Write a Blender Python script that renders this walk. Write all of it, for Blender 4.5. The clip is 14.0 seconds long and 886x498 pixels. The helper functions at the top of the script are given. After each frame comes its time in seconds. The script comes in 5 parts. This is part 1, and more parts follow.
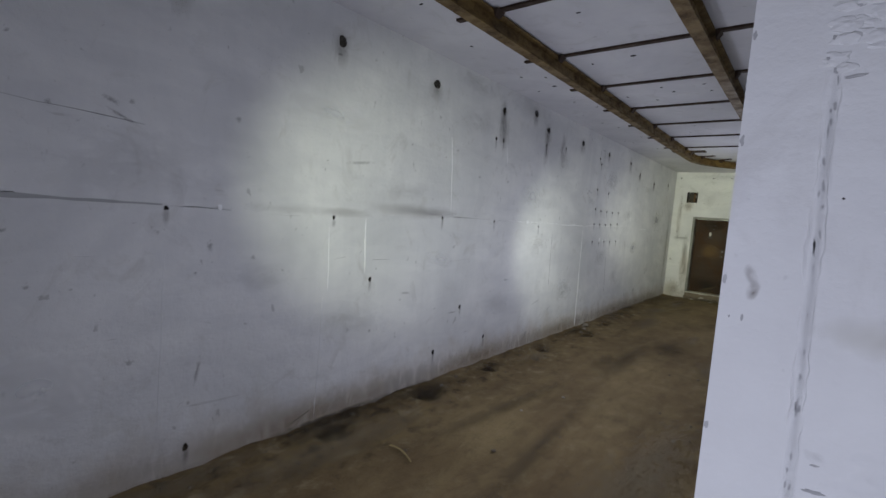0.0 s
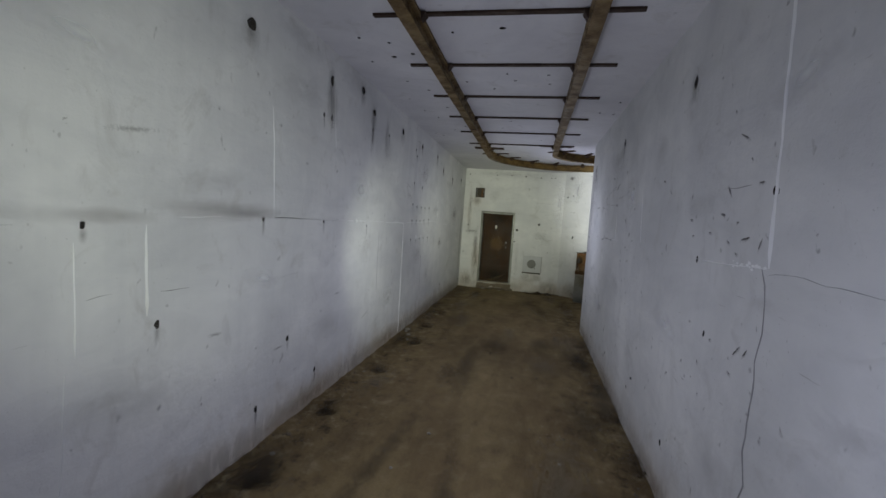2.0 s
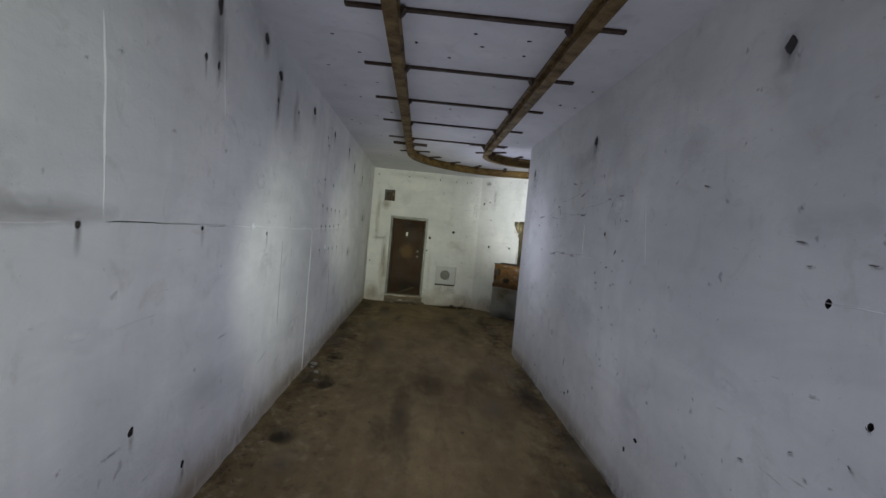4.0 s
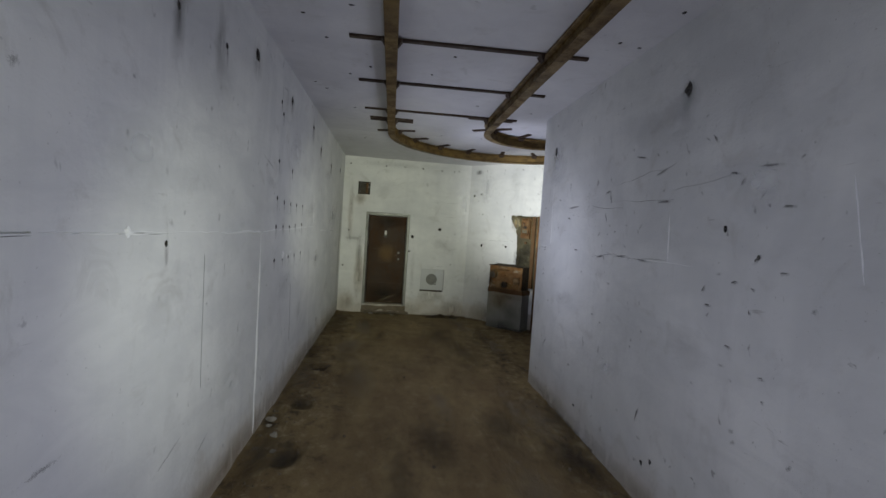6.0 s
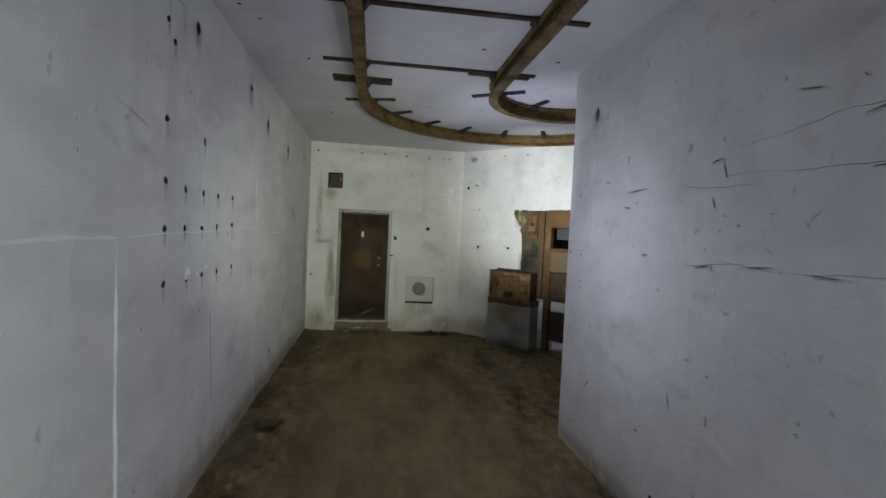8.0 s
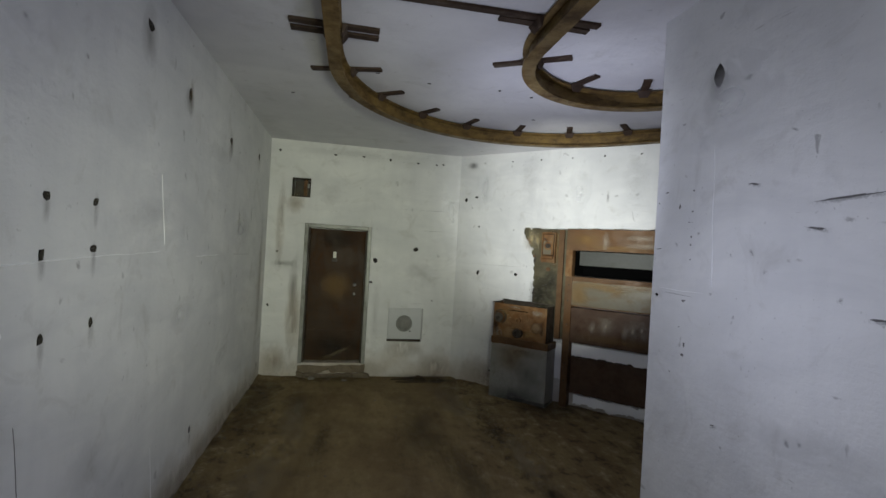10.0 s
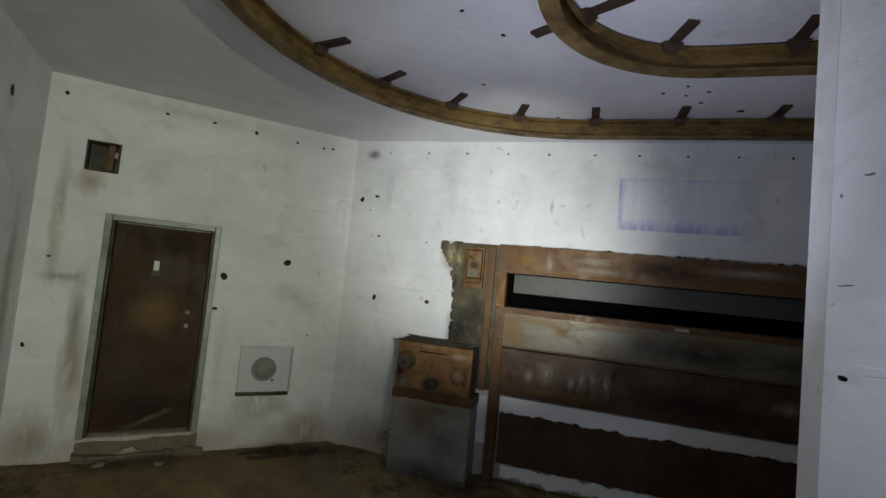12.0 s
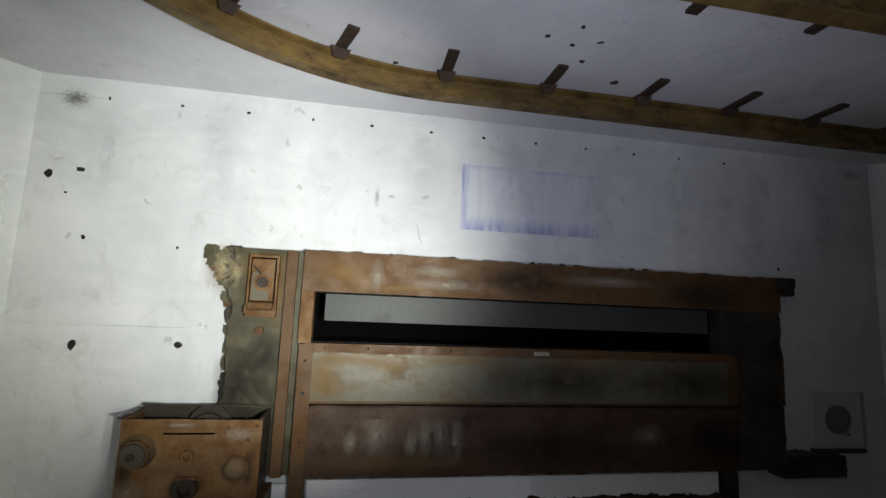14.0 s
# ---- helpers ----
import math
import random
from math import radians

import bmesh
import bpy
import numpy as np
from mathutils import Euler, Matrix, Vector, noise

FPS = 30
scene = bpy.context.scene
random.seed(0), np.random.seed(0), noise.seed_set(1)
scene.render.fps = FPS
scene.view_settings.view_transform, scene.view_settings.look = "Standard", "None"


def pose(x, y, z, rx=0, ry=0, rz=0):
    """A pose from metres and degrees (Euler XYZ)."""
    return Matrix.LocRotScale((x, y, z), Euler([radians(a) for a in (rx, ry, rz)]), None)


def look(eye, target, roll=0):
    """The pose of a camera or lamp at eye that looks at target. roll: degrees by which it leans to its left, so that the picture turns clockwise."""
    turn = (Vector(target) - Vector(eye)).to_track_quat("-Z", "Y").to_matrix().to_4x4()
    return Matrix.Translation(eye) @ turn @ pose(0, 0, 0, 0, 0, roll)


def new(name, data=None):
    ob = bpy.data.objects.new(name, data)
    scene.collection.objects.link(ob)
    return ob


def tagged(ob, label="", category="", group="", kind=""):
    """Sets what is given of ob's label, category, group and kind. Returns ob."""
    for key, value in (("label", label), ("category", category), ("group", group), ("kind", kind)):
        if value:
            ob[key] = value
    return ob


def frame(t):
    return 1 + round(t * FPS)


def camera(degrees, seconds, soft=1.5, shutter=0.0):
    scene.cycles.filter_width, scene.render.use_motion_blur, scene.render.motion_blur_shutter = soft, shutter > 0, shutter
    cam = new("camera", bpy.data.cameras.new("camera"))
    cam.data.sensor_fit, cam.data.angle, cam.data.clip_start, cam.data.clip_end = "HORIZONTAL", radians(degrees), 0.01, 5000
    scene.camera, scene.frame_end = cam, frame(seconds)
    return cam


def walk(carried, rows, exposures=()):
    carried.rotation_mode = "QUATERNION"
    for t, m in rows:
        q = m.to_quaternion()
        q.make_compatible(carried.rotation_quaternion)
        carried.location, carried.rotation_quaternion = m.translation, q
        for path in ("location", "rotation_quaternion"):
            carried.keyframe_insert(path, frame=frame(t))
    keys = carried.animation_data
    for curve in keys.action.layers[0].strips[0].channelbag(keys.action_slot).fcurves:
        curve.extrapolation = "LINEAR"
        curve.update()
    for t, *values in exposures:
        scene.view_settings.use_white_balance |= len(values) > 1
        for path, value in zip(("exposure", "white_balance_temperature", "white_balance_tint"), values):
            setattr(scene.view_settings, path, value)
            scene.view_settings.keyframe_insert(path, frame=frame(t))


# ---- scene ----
cam = camera(87.1, 14.0)
PATH = [
    (0, (0.461, -0.781, 1.636), (-0.77, 0.787, 1.474), 4.4),
    (0.5, (0.239, -0.637, 1.626), (-0.815, 1.057, 1.495), 3.7),
    (1, (-0.025, -0.366, 1.635), (-0.844, 1.455, 1.508), 3.3),
    (1.5, (-0.259, -0.267, 1.63), (-0.858, 1.637, 1.495), 3.5),
    (2, (-0.519, -0.164, 1.648), (-0.886, 1.798, 1.525), 4.0),
    (2.5, (-0.636, 0.071, 1.633), (-0.902, 2.051, 1.541), 4.4),
    (3, (-0.778, 0.378, 1.651), (-0.895, 2.373, 1.588), 5.0),
    (5.5, (-1.345, 2.064, 1.658), (-1.137, 4.051, 1.571), 4.2),
    (6, (-1.304, 2.478, 1.66), (-1.079, 4.464, 1.587), 3.8),
    (6.5, (-1.28, 2.807, 1.661), (-1.055, 4.792, 1.572), 3.6),
    (7, (-1.314, 3.206, 1.663), (-1.052, 5.188, 1.589), 3.8),
    (7.5, (-1.26, 3.554, 1.651), (-0.956, 5.53, 1.583), 3.2),
    (8, (-1.22, 3.988, 1.657), (-0.927, 5.965, 1.586), 2.7),
    (10.5, (-1.219, 5.84, 1.725), (-0.776, 7.79, 1.752), 3.4),
    (11, (-1.187, 6.279, 1.701), (-0.666, 8.21, 1.747), 3.5),
    (11.5, (-1.12, 6.64, 1.709), (-0.435, 8.518, 1.772), 4.3),
    (12, (-1.13, 7.037, 1.713), (-0.2, 8.804, 1.83), 5.5),
    (12.5, (-1.034, 7.348, 1.718), (0.135, 8.963, 1.88), 5.6),
    (13, (-0.882, 7.695, 1.745), (0.496, 9.126, 1.978), 4.5),
    (13.5, (-0.72, 7.963, 1.723), (0.791, 9.254, 1.951), 3.6),
    (14, (-0.538, 8.195, 1.729), (1.084, 9.337, 1.983), 2.4),
]
EXPOSURES = [(0.0, 0.3), (0.5, -0.42), (1.0, -0.25), (2.0, -0.1), (8.0, -0.1), (10.5, -0.1), (11.5, -0.3), (12.5, -0.15), (13.2, 0.08), (14.0, 0.22)]
walk(cam, [(t, look(eye, target, roll)) for t, eye, target, roll in PATH], EXPOSURES)

# ---- light: underground, no daylight; fixed lamps stand in for the carried torchlight ----
world = bpy.data.worlds.new("underground")
world.use_nodes = True
world.node_tree.nodes["Background"].inputs[0].default_value = (0.0, 0.0, 0.0, 1)
world.node_tree.nodes["Background"].inputs[1].default_value = 0.0
scene.world = world


def fixed_lamp(name, eye, target, watts, colour, cone=None, blend=1.0):
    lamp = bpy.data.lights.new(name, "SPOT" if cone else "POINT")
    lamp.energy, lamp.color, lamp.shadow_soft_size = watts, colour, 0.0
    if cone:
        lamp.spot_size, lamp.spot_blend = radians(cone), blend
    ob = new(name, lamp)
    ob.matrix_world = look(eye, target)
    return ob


FILL_TINT = (0.85, 0.893, 1.12)
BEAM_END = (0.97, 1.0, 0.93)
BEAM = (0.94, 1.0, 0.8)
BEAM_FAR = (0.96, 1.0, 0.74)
# added fill lamps at even stretches of the walk, in place of torchlight's spill
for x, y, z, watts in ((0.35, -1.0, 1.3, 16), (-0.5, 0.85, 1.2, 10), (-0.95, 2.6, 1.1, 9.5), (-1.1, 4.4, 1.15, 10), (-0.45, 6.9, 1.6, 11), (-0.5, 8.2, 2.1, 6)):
    fixed_lamp("torch_spill", (x, y, z), (x, y + 1, z), watts, FILL_TINT)
# fixed spots in place of its beam: long wall, down the corridor, shutter wall
fixed_lamp("torch_beam", (0.1, -0.5, 1.6), (-2.26, 1.95, 1.75), 135, BEAM, 46)
fixed_lamp("torch_beam", (-0.6, 3.1, 1.5), (-2.26, 5.5, 1.2), 78, BEAM, 62)
fixed_lamp("torch_beam", (-0.8, 3.4, 1.65), (-1.5, 11.6, 1.68), 740, BEAM_FAR, 40)
fixed_lamp("torch_beam", (-0.3, 7.85, 1.6), (1.24, 10.58, 2.12), 390, BEAM_END, 58)
# added wide fill lamp for the ceiling over the turn
fixed_lamp("torch_spill", (-0.5, 7.9, 1.4), (1.3, 9.4, 3.0), 72, FILL_TINT, 105)


# ---- materials ----
def material(name, rough=0.8, metal=0.0):
    m = bpy.data.materials.new(name)
    m.use_nodes = True
    nt = m.node_tree
    b = nt.nodes["Principled BSDF"]
    b.inputs["Roughness"].default_value, b.inputs["Metallic"].default_value = rough, metal
    return m, nt, b


def node(nt, kind, **values):
    n = nt.nodes.new(kind)
    for k, v in values.items():
        n.inputs[k.replace("_", " ")].default_value = v
    return n


def coords(nt, scale=(1, 1, 1)):
    g = nt.nodes.new("ShaderNodeNewGeometry")
    mp = nt.nodes.new("ShaderNodeMapping")
    mp.inputs["Scale"].default_value = scale
    nt.links.new(g.outputs["Position"], mp.inputs["Vector"])
    return mp.outputs["Vector"]


def noise_tex(nt, vec, scale, detail=5.0, rough=0.55, warp=0.0):
    n = node(nt, "ShaderNodeTexNoise", Scale=scale, Detail=detail, Roughness=rough, Distortion=warp)
    nt.links.new(vec, n.inputs["Vector"])
    return n.outputs["Fac"]


def ramp(nt, fac, lo, hi, a=0.0, b=1.0):
    r = node(nt, "ShaderNodeMapRange")
    r.inputs["From Min"].default_value, r.inputs["From Max"].default_value = lo, hi
    r.inputs["To Min"].default_value, r.inputs["To Max"].default_value = a, b
    nt.links.new(fac, r.inputs["Value"])
    return r.outputs["Result"]


def mix(nt, fac, a, b):
    m = nt.nodes.new("ShaderNodeMix")
    m.data_type = "RGBA"
    for key, v in ((6, a), (7, b)):
        if isinstance(v, tuple):
            m.inputs[key].default_value = (*v, 1)
        else:
            nt.links.new(v, m.inputs[key])
    if isinstance(fac, float):
        m.inputs[0].default_value = fac
    else:
        nt.links.new(fac, m.inputs[0])
    return m.outputs[2]


def times(nt, a, b, op="MULTIPLY"):
    m = nt.nodes.new("ShaderNodeMath")
    m.operation = op
    for n, v in enumerate((a, b)):
        if isinstance(v, (int, float)):
            m.inputs[n].default_value = v
        else:
            nt.links.new(v, m.inputs[n])
    return m.outputs[0]


def bump(nt, bsdf, height, strength=0.4, distance=0.01):
    n = node(nt, "ShaderNodeBump", Strength=strength, Distance=distance)
    nt.links.new(height, n.inputs["Height"])
    nt.links.new(n.outputs["Normal"], bsdf.inputs["Normal"])


def whitewash(name, base, grey, dirt, scuffs=0.6, splash=0.0, relief=0.35):
    """Limewashed board-marked concrete with smudges, drips and a splash of dirt at its foot."""
    m, nt, b = material(name, 0.85)
    p = coords(nt)
    broad = ramp(nt, noise_tex(nt, p, 0.9, 4, 0.6, 0.6), 0.38, 0.68)
    tall = ramp(nt, noise_tex(nt, coords(nt, (5, 5, 0.35)), 1.3, 5, 0.6), 0.48, 0.75)
    fine = noise_tex(nt, p, 26, 4, 0.7)
    col = mix(nt, times(nt, broad, 0.65), base, grey)
    col = mix(nt, times(nt, tall, 0.22), col, grey)
    strokes = ramp(nt, noise_tex(nt, coords(nt, (0.8, 0.8, 2.6)), 1.6, 6, 0.62, 0.7), 0.42, 0.66)
    col = mix(nt, times(nt, strokes, 0.38), col, grey)
    smudge = ramp(nt, noise_tex(nt, p, 3.3, 6, 0.66, 1.2), 0.56, 0.74)
    col = mix(nt, times(nt, smudge, 0.42), col, dirt)
    blots = ramp(nt, noise_tex(nt, coords(nt, (1, 1, 0.8)), 13, 3, 0.5, 0.4), 0.70, 0.745)
    col = mix(nt, times(nt, blots, scuffs * 0.6), col, (0.12, 0.115, 0.11))
    lines = ramp(nt, noise_tex(nt, coords(nt, (1.2, 1.2, 9)), 2.6, 4, 0.6, 0.8), 0.69, 0.74)
    col = mix(nt, times(nt, lines, scuffs * 0.6), col, (0.25, 0.24, 0.23))
    specks = ramp(nt, noise_tex(nt, p, 60, 2, 0.5), 0.72, 0.78)
    col = mix(nt, times(nt, specks, scuffs * 0.5), col, (0.2, 0.19, 0.18))
    if splash:
        sep = nt.nodes.new("ShaderNodeSeparateXYZ")
        nt.links.new(coords(nt), sep.inputs[0])
        edge = times(nt, noise_tex(nt, p, 4.0, 5, 0.6), 0.55)
        low = ramp(nt, times(nt, sep.outputs["Z"], edge, "SUBTRACT"), -0.28, 0.08, 1.0, 0.0)
        col = mix(nt, times(nt, low, splash), col, (0.32, 0.25, 0.15))
    nt.links.new(col, b.inputs["Base Color"])
    nt.links.new(ramp(nt, fine, 0.3, 0.7, 0.75, 0.95), b.inputs["Roughness"])
    brush = noise_tex(nt, coords(nt, (5, 5, 8)), 6, 5, 0.65)
    lumps = noise_tex(nt, p, 7, 5, 0.6, 0.0)
    h = times(nt, times(nt, fine, 0.25), times(nt, times(nt, brush, 0.3), times(nt, lumps, 1.0), "ADD"), "ADD")
    bump(nt, b, h, relief, 0.02)
    return m


WALL = whitewash("whitewashed_concrete", (0.74, 0.745, 0.735), (0.52, 0.53, 0.54), (0.4, 0.39, 0.36), 0.55, 0.55)
WALL_SCUFFED = whitewash("scuffed_whitewash", (0.72, 0.725, 0.72), (0.5, 0.51, 0.52), (0.4, 0.39, 0.37), 0.85, 0.3)
CEILING = whitewash("ceiling_whitewash", (0.7, 0.7, 0.72), (0.52, 0.52, 0.55), (0.42, 0.41, 0.4), 0.35)
PLASTER = whitewash("jamb_plaster", (0.76, 0.765, 0.76), (0.6, 0.6, 0.6), (0.45, 0.44, 0.42), 0.25, 0.0, 0.25)
VENT_PAINT = whitewash("greyed_vent_paint", (0.55, 0.56, 0.57), (0.46, 0.47, 0.48), (0.36, 0.35, 0.33), 0.3)
# whiter than the walls: paints the light raised seams catch; plaster strips too
RIDGE = whitewash("white_lit_limewash", (0.9, 0.91, 0.91), (0.84, 0.85, 0.85), (0.7, 0.7, 0.68), 0.05)
PATCH = whitewash("grey_render", (0.42, 0.425, 0.42), (0.3, 0.305, 0.31), (0.28, 0.27, 0.25), 0.3)


def floor_material():
    """Trodden mud: smooth and streaked where feet pass, broken and rubbly along the walls."""
    m, nt, b = material("trodden_dirt", 0.9)
    p = coords(nt)
    b.inputs["Specular IOR Level"].default_value = 0.3
    sep = nt.nodes.new("ShaderNodeSeparateXYZ")
    nt.links.new(p, sep.inputs[0])
    away = times(nt, times(nt, sep.outputs["X"], 0.85, "ADD"), 0.0, "ADD")
    away = times(nt, away, away)
    ragged = times(nt, noise_tex(nt, p, 1.7, 5, 0.6), 1.1)
    rubble = ramp(nt, times(nt, away, ragged, "ADD"), 0.95, 1.75)
    broad = ramp(nt, noise_tex(nt, coords(nt, (1.6, 0.7, 1)), 1.1, 6, 0.62), 0.36, 0.66)
    tracks = ramp(nt, noise_tex(nt, coords(nt, (2.6, 0.7, 1)), 1.5, 5, 0.6, 0.5), 0.46, 0.7)
    clods = noise_tex(nt, coords(nt, (1, 0.7, 1)), 7.5, 7, 0.66)
    grit = noise_tex(nt, p, 55, 5, 0.7)
    col = mix(nt, broad, (0.16, 0.11, 0.05), (0.245, 0.182, 0.084))
    col = mix(nt, times(nt, tracks, 0.5), col, (0.1, 0.066, 0.027))
    pale = times(nt, ramp(nt, clods, 0.54, 0.66), ramp(nt, rubble, 0, 1, 0.22, 0.75))
    col = mix(nt, pale, col, (0.33, 0.27, 0.16))
    # hollows between the clods darker, their tops paler
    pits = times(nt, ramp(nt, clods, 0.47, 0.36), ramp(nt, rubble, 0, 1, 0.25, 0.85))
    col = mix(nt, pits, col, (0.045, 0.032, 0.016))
    dark = ramp(nt, noise_tex(nt, coords(nt, (1.3, 0.6, 1)), 1.9, 6, 0.66), 0.55, 0.7)
    col = mix(nt, times(nt, dark, 0.45), col, (0.08, 0.055, 0.028))
    col = mix(nt, times(nt, ramp(nt, grit, 0.45, 0.7), 0.25), col, (0.1, 0.075, 0.035))
    nt.links.new(col, b.inputs["Base Color"])
    h = times(nt, times(nt, grit, 0.10), times(nt, clods, ramp(nt, rubble, 0, 1, 0.45, 1.6)), "ADD")
    bump(nt, b, times(nt, h, times(nt, tracks, -0.3), "ADD"), 0.8, 0.035)
    return m


FLOOR = floor_material()


def rusty(name, rust, paint, amount, dark=(0.03, 0.018, 0.012), rough=0.7, stretch=(1, 1, 1), scale=3.0, grime=0.7):
    """Painted steel that has rusted through: amount is the share of rust."""
    m, nt, b = material(name, rough, 0.1)
    b.inputs["Specular IOR Level"].default_value = 0.25
    p = coords(nt, stretch)
    mask = ramp(nt, noise_tex(nt, p, scale * 1.6, 9, 0.72), 0.58 - 0.3 * amount, 0.80 - 0.3 * amount)
    fine = noise_tex(nt, coords(nt), 34, 5, 0.7)
    rustc = mix(nt, ramp(nt, noise_tex(nt, coords(nt), 14, 9, 0.75), 0.32, 0.7), rust, tuple(c * 0.58 for c in rust))
    rustc = mix(nt, times(nt, ramp(nt, noise_tex(nt, coords(nt, (1, 1, 0.5)), 22, 6, 0.72), 0.58, 0.76), 0.3), rustc, (rust[0] * 1.9, rust[1] * 1.7, rust[2] * 1.3))
    col = mix(nt, mask, paint, rustc)
    col = mix(nt, times(nt, ramp(nt, noise_tex(nt, coords(nt, (1, 1, 2.2)), 2.2, 9, 0.72), 0.46, 0.78), grime), col, dark)
    col = mix(nt, times(nt, ramp(nt, fine, 0.45, 0.75), 0.25), col, tuple(c * 0.5 for c in rust))
    nt.links.new(col, b.inputs["Base Color"])
    nt.links.new(ramp(nt, mask, 0, 1, rough - 0.22, rough + 0.15), b.inputs["Roughness"])
    bump(nt, b, times(nt, fine, times(nt, mask, 0.6, "ADD"), "ADD"), 0.22, 0.006)
    return m


RAIL = rusty("mustard_painted_rail", (0.085, 0.05, 0.02), (0.19, 0.122, 0.038), 0.5, (0.035, 0.022, 0.012), 0.68, (1, 1, 2), 4.0, 0.8)
STRAP = rusty("black_rusted_strap", (0.06, 0.038, 0.026), (0.075, 0.05, 0.035), 0.8, (0.02, 0.014, 0.01))
STEEL = rusty("rusted_shutter_steel", (0.14, 0.07, 0.026), (0.13, 0.075, 0.035), 0.6, (0.04, 0.023, 0.013), 0.62, (1, 1, 1.2), 2.8, 0.75)
STEEL_BROWN = rusty("dark_brown_steel", (0.08, 0.042, 0.022), (0.09, 0.056, 0.036), 0.55, (0.035, 0.021, 0.014), 0.62, (1, 1, 1.1), 3.4, 0.6)
STEEL_GREY = rusty("grey_painted_steel", (0.17, 0.1, 0.036), (0.15, 0.138, 0.098), 0.2, (0.085, 0.075, 0.055), 0.55, (1, 1, 1.6), 2.2, 0.45)
REAR_GREY = rusty("smooth_grey_steel", (0.06, 0.055, 0.04), (0.06, 0.063, 0.055), 0.02, (0.04, 0.04, 0.036), 0.7, (1, 1, 1), 3.0)
STEEL_ORANGE = rusty("orange_rusted_steel", (0.205, 0.098, 0.034), (0.23, 0.143, 0.066), 0.7, (0.06, 0.03, 0.016), 0.7, (1, 1, 1), 6.0, 0.85)
OLIVE = rusty("olive_grimed_steel", (0.085, 0.06, 0.03), (0.1, 0.092, 0.055), 0.3, (0.02, 0.018, 0.014), 0.7, (1, 1, 0.7), 2.5)
STEEL_DARK = rusty("dark_steel", (0.045, 0.03, 0.022), (0.06, 0.052, 0.04), 0.5, (0.012, 0.01, 0.008), 0.6)
DOOR = rusty("brown_door_paint", (0.072, 0.031, 0.009), (0.036, 0.019, 0.0075), 0.35, (0.016, 0.009, 0.005), 0.75, (1, 1, 0.5), 5.0)
DOOR_FRAME = rusty("grey_door_frame_paint", (0.12, 0.1, 0.08), (0.26, 0.265, 0.25), 0.2, (0.1, 0.095, 0.085), 0.6)
PEDESTAL = rusty("grey_green_paint", (0.16, 0.13, 0.09), (0.30, 0.305, 0.275), 0.1, (0.2, 0.195, 0.17), 0.6, (1, 1, 1), 2.0)


def plain(name, colour, rough=0.8, spread=0.35):
    m, nt, b = material(name, rough)
    b.inputs["Specular IOR Level"].default_value = 0.5 if rough < 0.6 else 0.1
    n = noise_tex(nt, coords(nt), 18, 5, 0.7)
    nt.links.new(mix(nt, ramp(nt, n, 0.3, 0.7), colour, tuple(c * (1 - spread) for c in colour)), b.inputs["Base Color"])
    bump(nt, b, n, 0.3, 0.006)
    return m


# near-black that paints the shade inside slots and gaps
GAP_BLACK = plain("gap_black", (0.0015, 0.0015, 0.0015), 1.0)
# near-black for the inside of holes, painting the shade within
HOLE = plain("hole_dark", (0.05, 0.045, 0.04))
SCUFF = plain("black_scuff", (0.17, 0.165, 0.16))
CRACK = plain("grey_crack", (0.36, 0.36, 0.365), 0.95, 0.4)
TICK = plain("black_scrape", (0.19, 0.185, 0.18))
CHALK = plain("pale_plaster_chip", (0.4, 0.37, 0.31))
STONE = plain("brown_rubble", (0.2, 0.165, 0.12))
MUD = plain("dark_mud", (0.075, 0.056, 0.034), 0.95)
STRAW = plain("dry_straw", (0.42, 0.33, 0.15), 0.7)
DUSTY = plain("rust_dusted_dome", (0.2, 0.135, 0.075), 0.6)
LABEL = plain("cream_enamel", (0.62, 0.6, 0.52), 0.4)
DIAL = plain("tarnished_dial", (0.075, 0.065, 0.05), 0.5)
GLASS_GREY = plain("grey_dusty_metal", (0.2, 0.2, 0.185), 0.5)


def blue_paint():
    """A faded blue stencil field: darker along its lower and near edges, worn through to the limewash."""
    m, nt, b = material("faded_blue_paint", 0.85)
    g = nt.nodes.new("ShaderNodeTexCoord")
    sep = nt.nodes.new("ShaderNodeSeparateXYZ")
    nt.links.new(g.outputs["Generated"], sep.inputs[0])
    n = noise_tex(nt, coords(nt, (6, 6, 1)), 2.5, 6, 0.7)
    edge = times(nt, ramp(nt, sep.outputs["Z"], 0.06, 0.24, 1, 0), ramp(nt, sep.outputs["X"], 0.02, 0.06, 1, 0), "MAXIMUM")
    edge = times(nt, edge, times(nt, ramp(nt, sep.outputs["Z"], 0.93, 0.97, 0, 1), 0.4), "MAXIMUM")
    cover = times(nt, times(nt, edge, times(nt, ramp(nt, n, 0.25, 0.6), 0.75)), times(nt, ramp(nt, n, 0.35, 0.65), 0.24), "ADD")
    nt.links.new(mix(nt, cover, (0.66, 0.67, 0.69), (0.25, 0.28, 0.52)), b.inputs["Base Color"])
    return m


BLUE = blue_paint()


# ---- mesh helpers ----
def mesh(name, verts, faces, mat, mats=None, smooth=False):
    me = bpy.data.meshes.new(name)
    me.from_pydata([tuple(v) for v in verts], [], faces)
    me.materials.append(mat)
    for extra in mats or ():
        me.materials.append(extra)
    if smooth:
        me.shade_smooth()
    me.update()
    return me


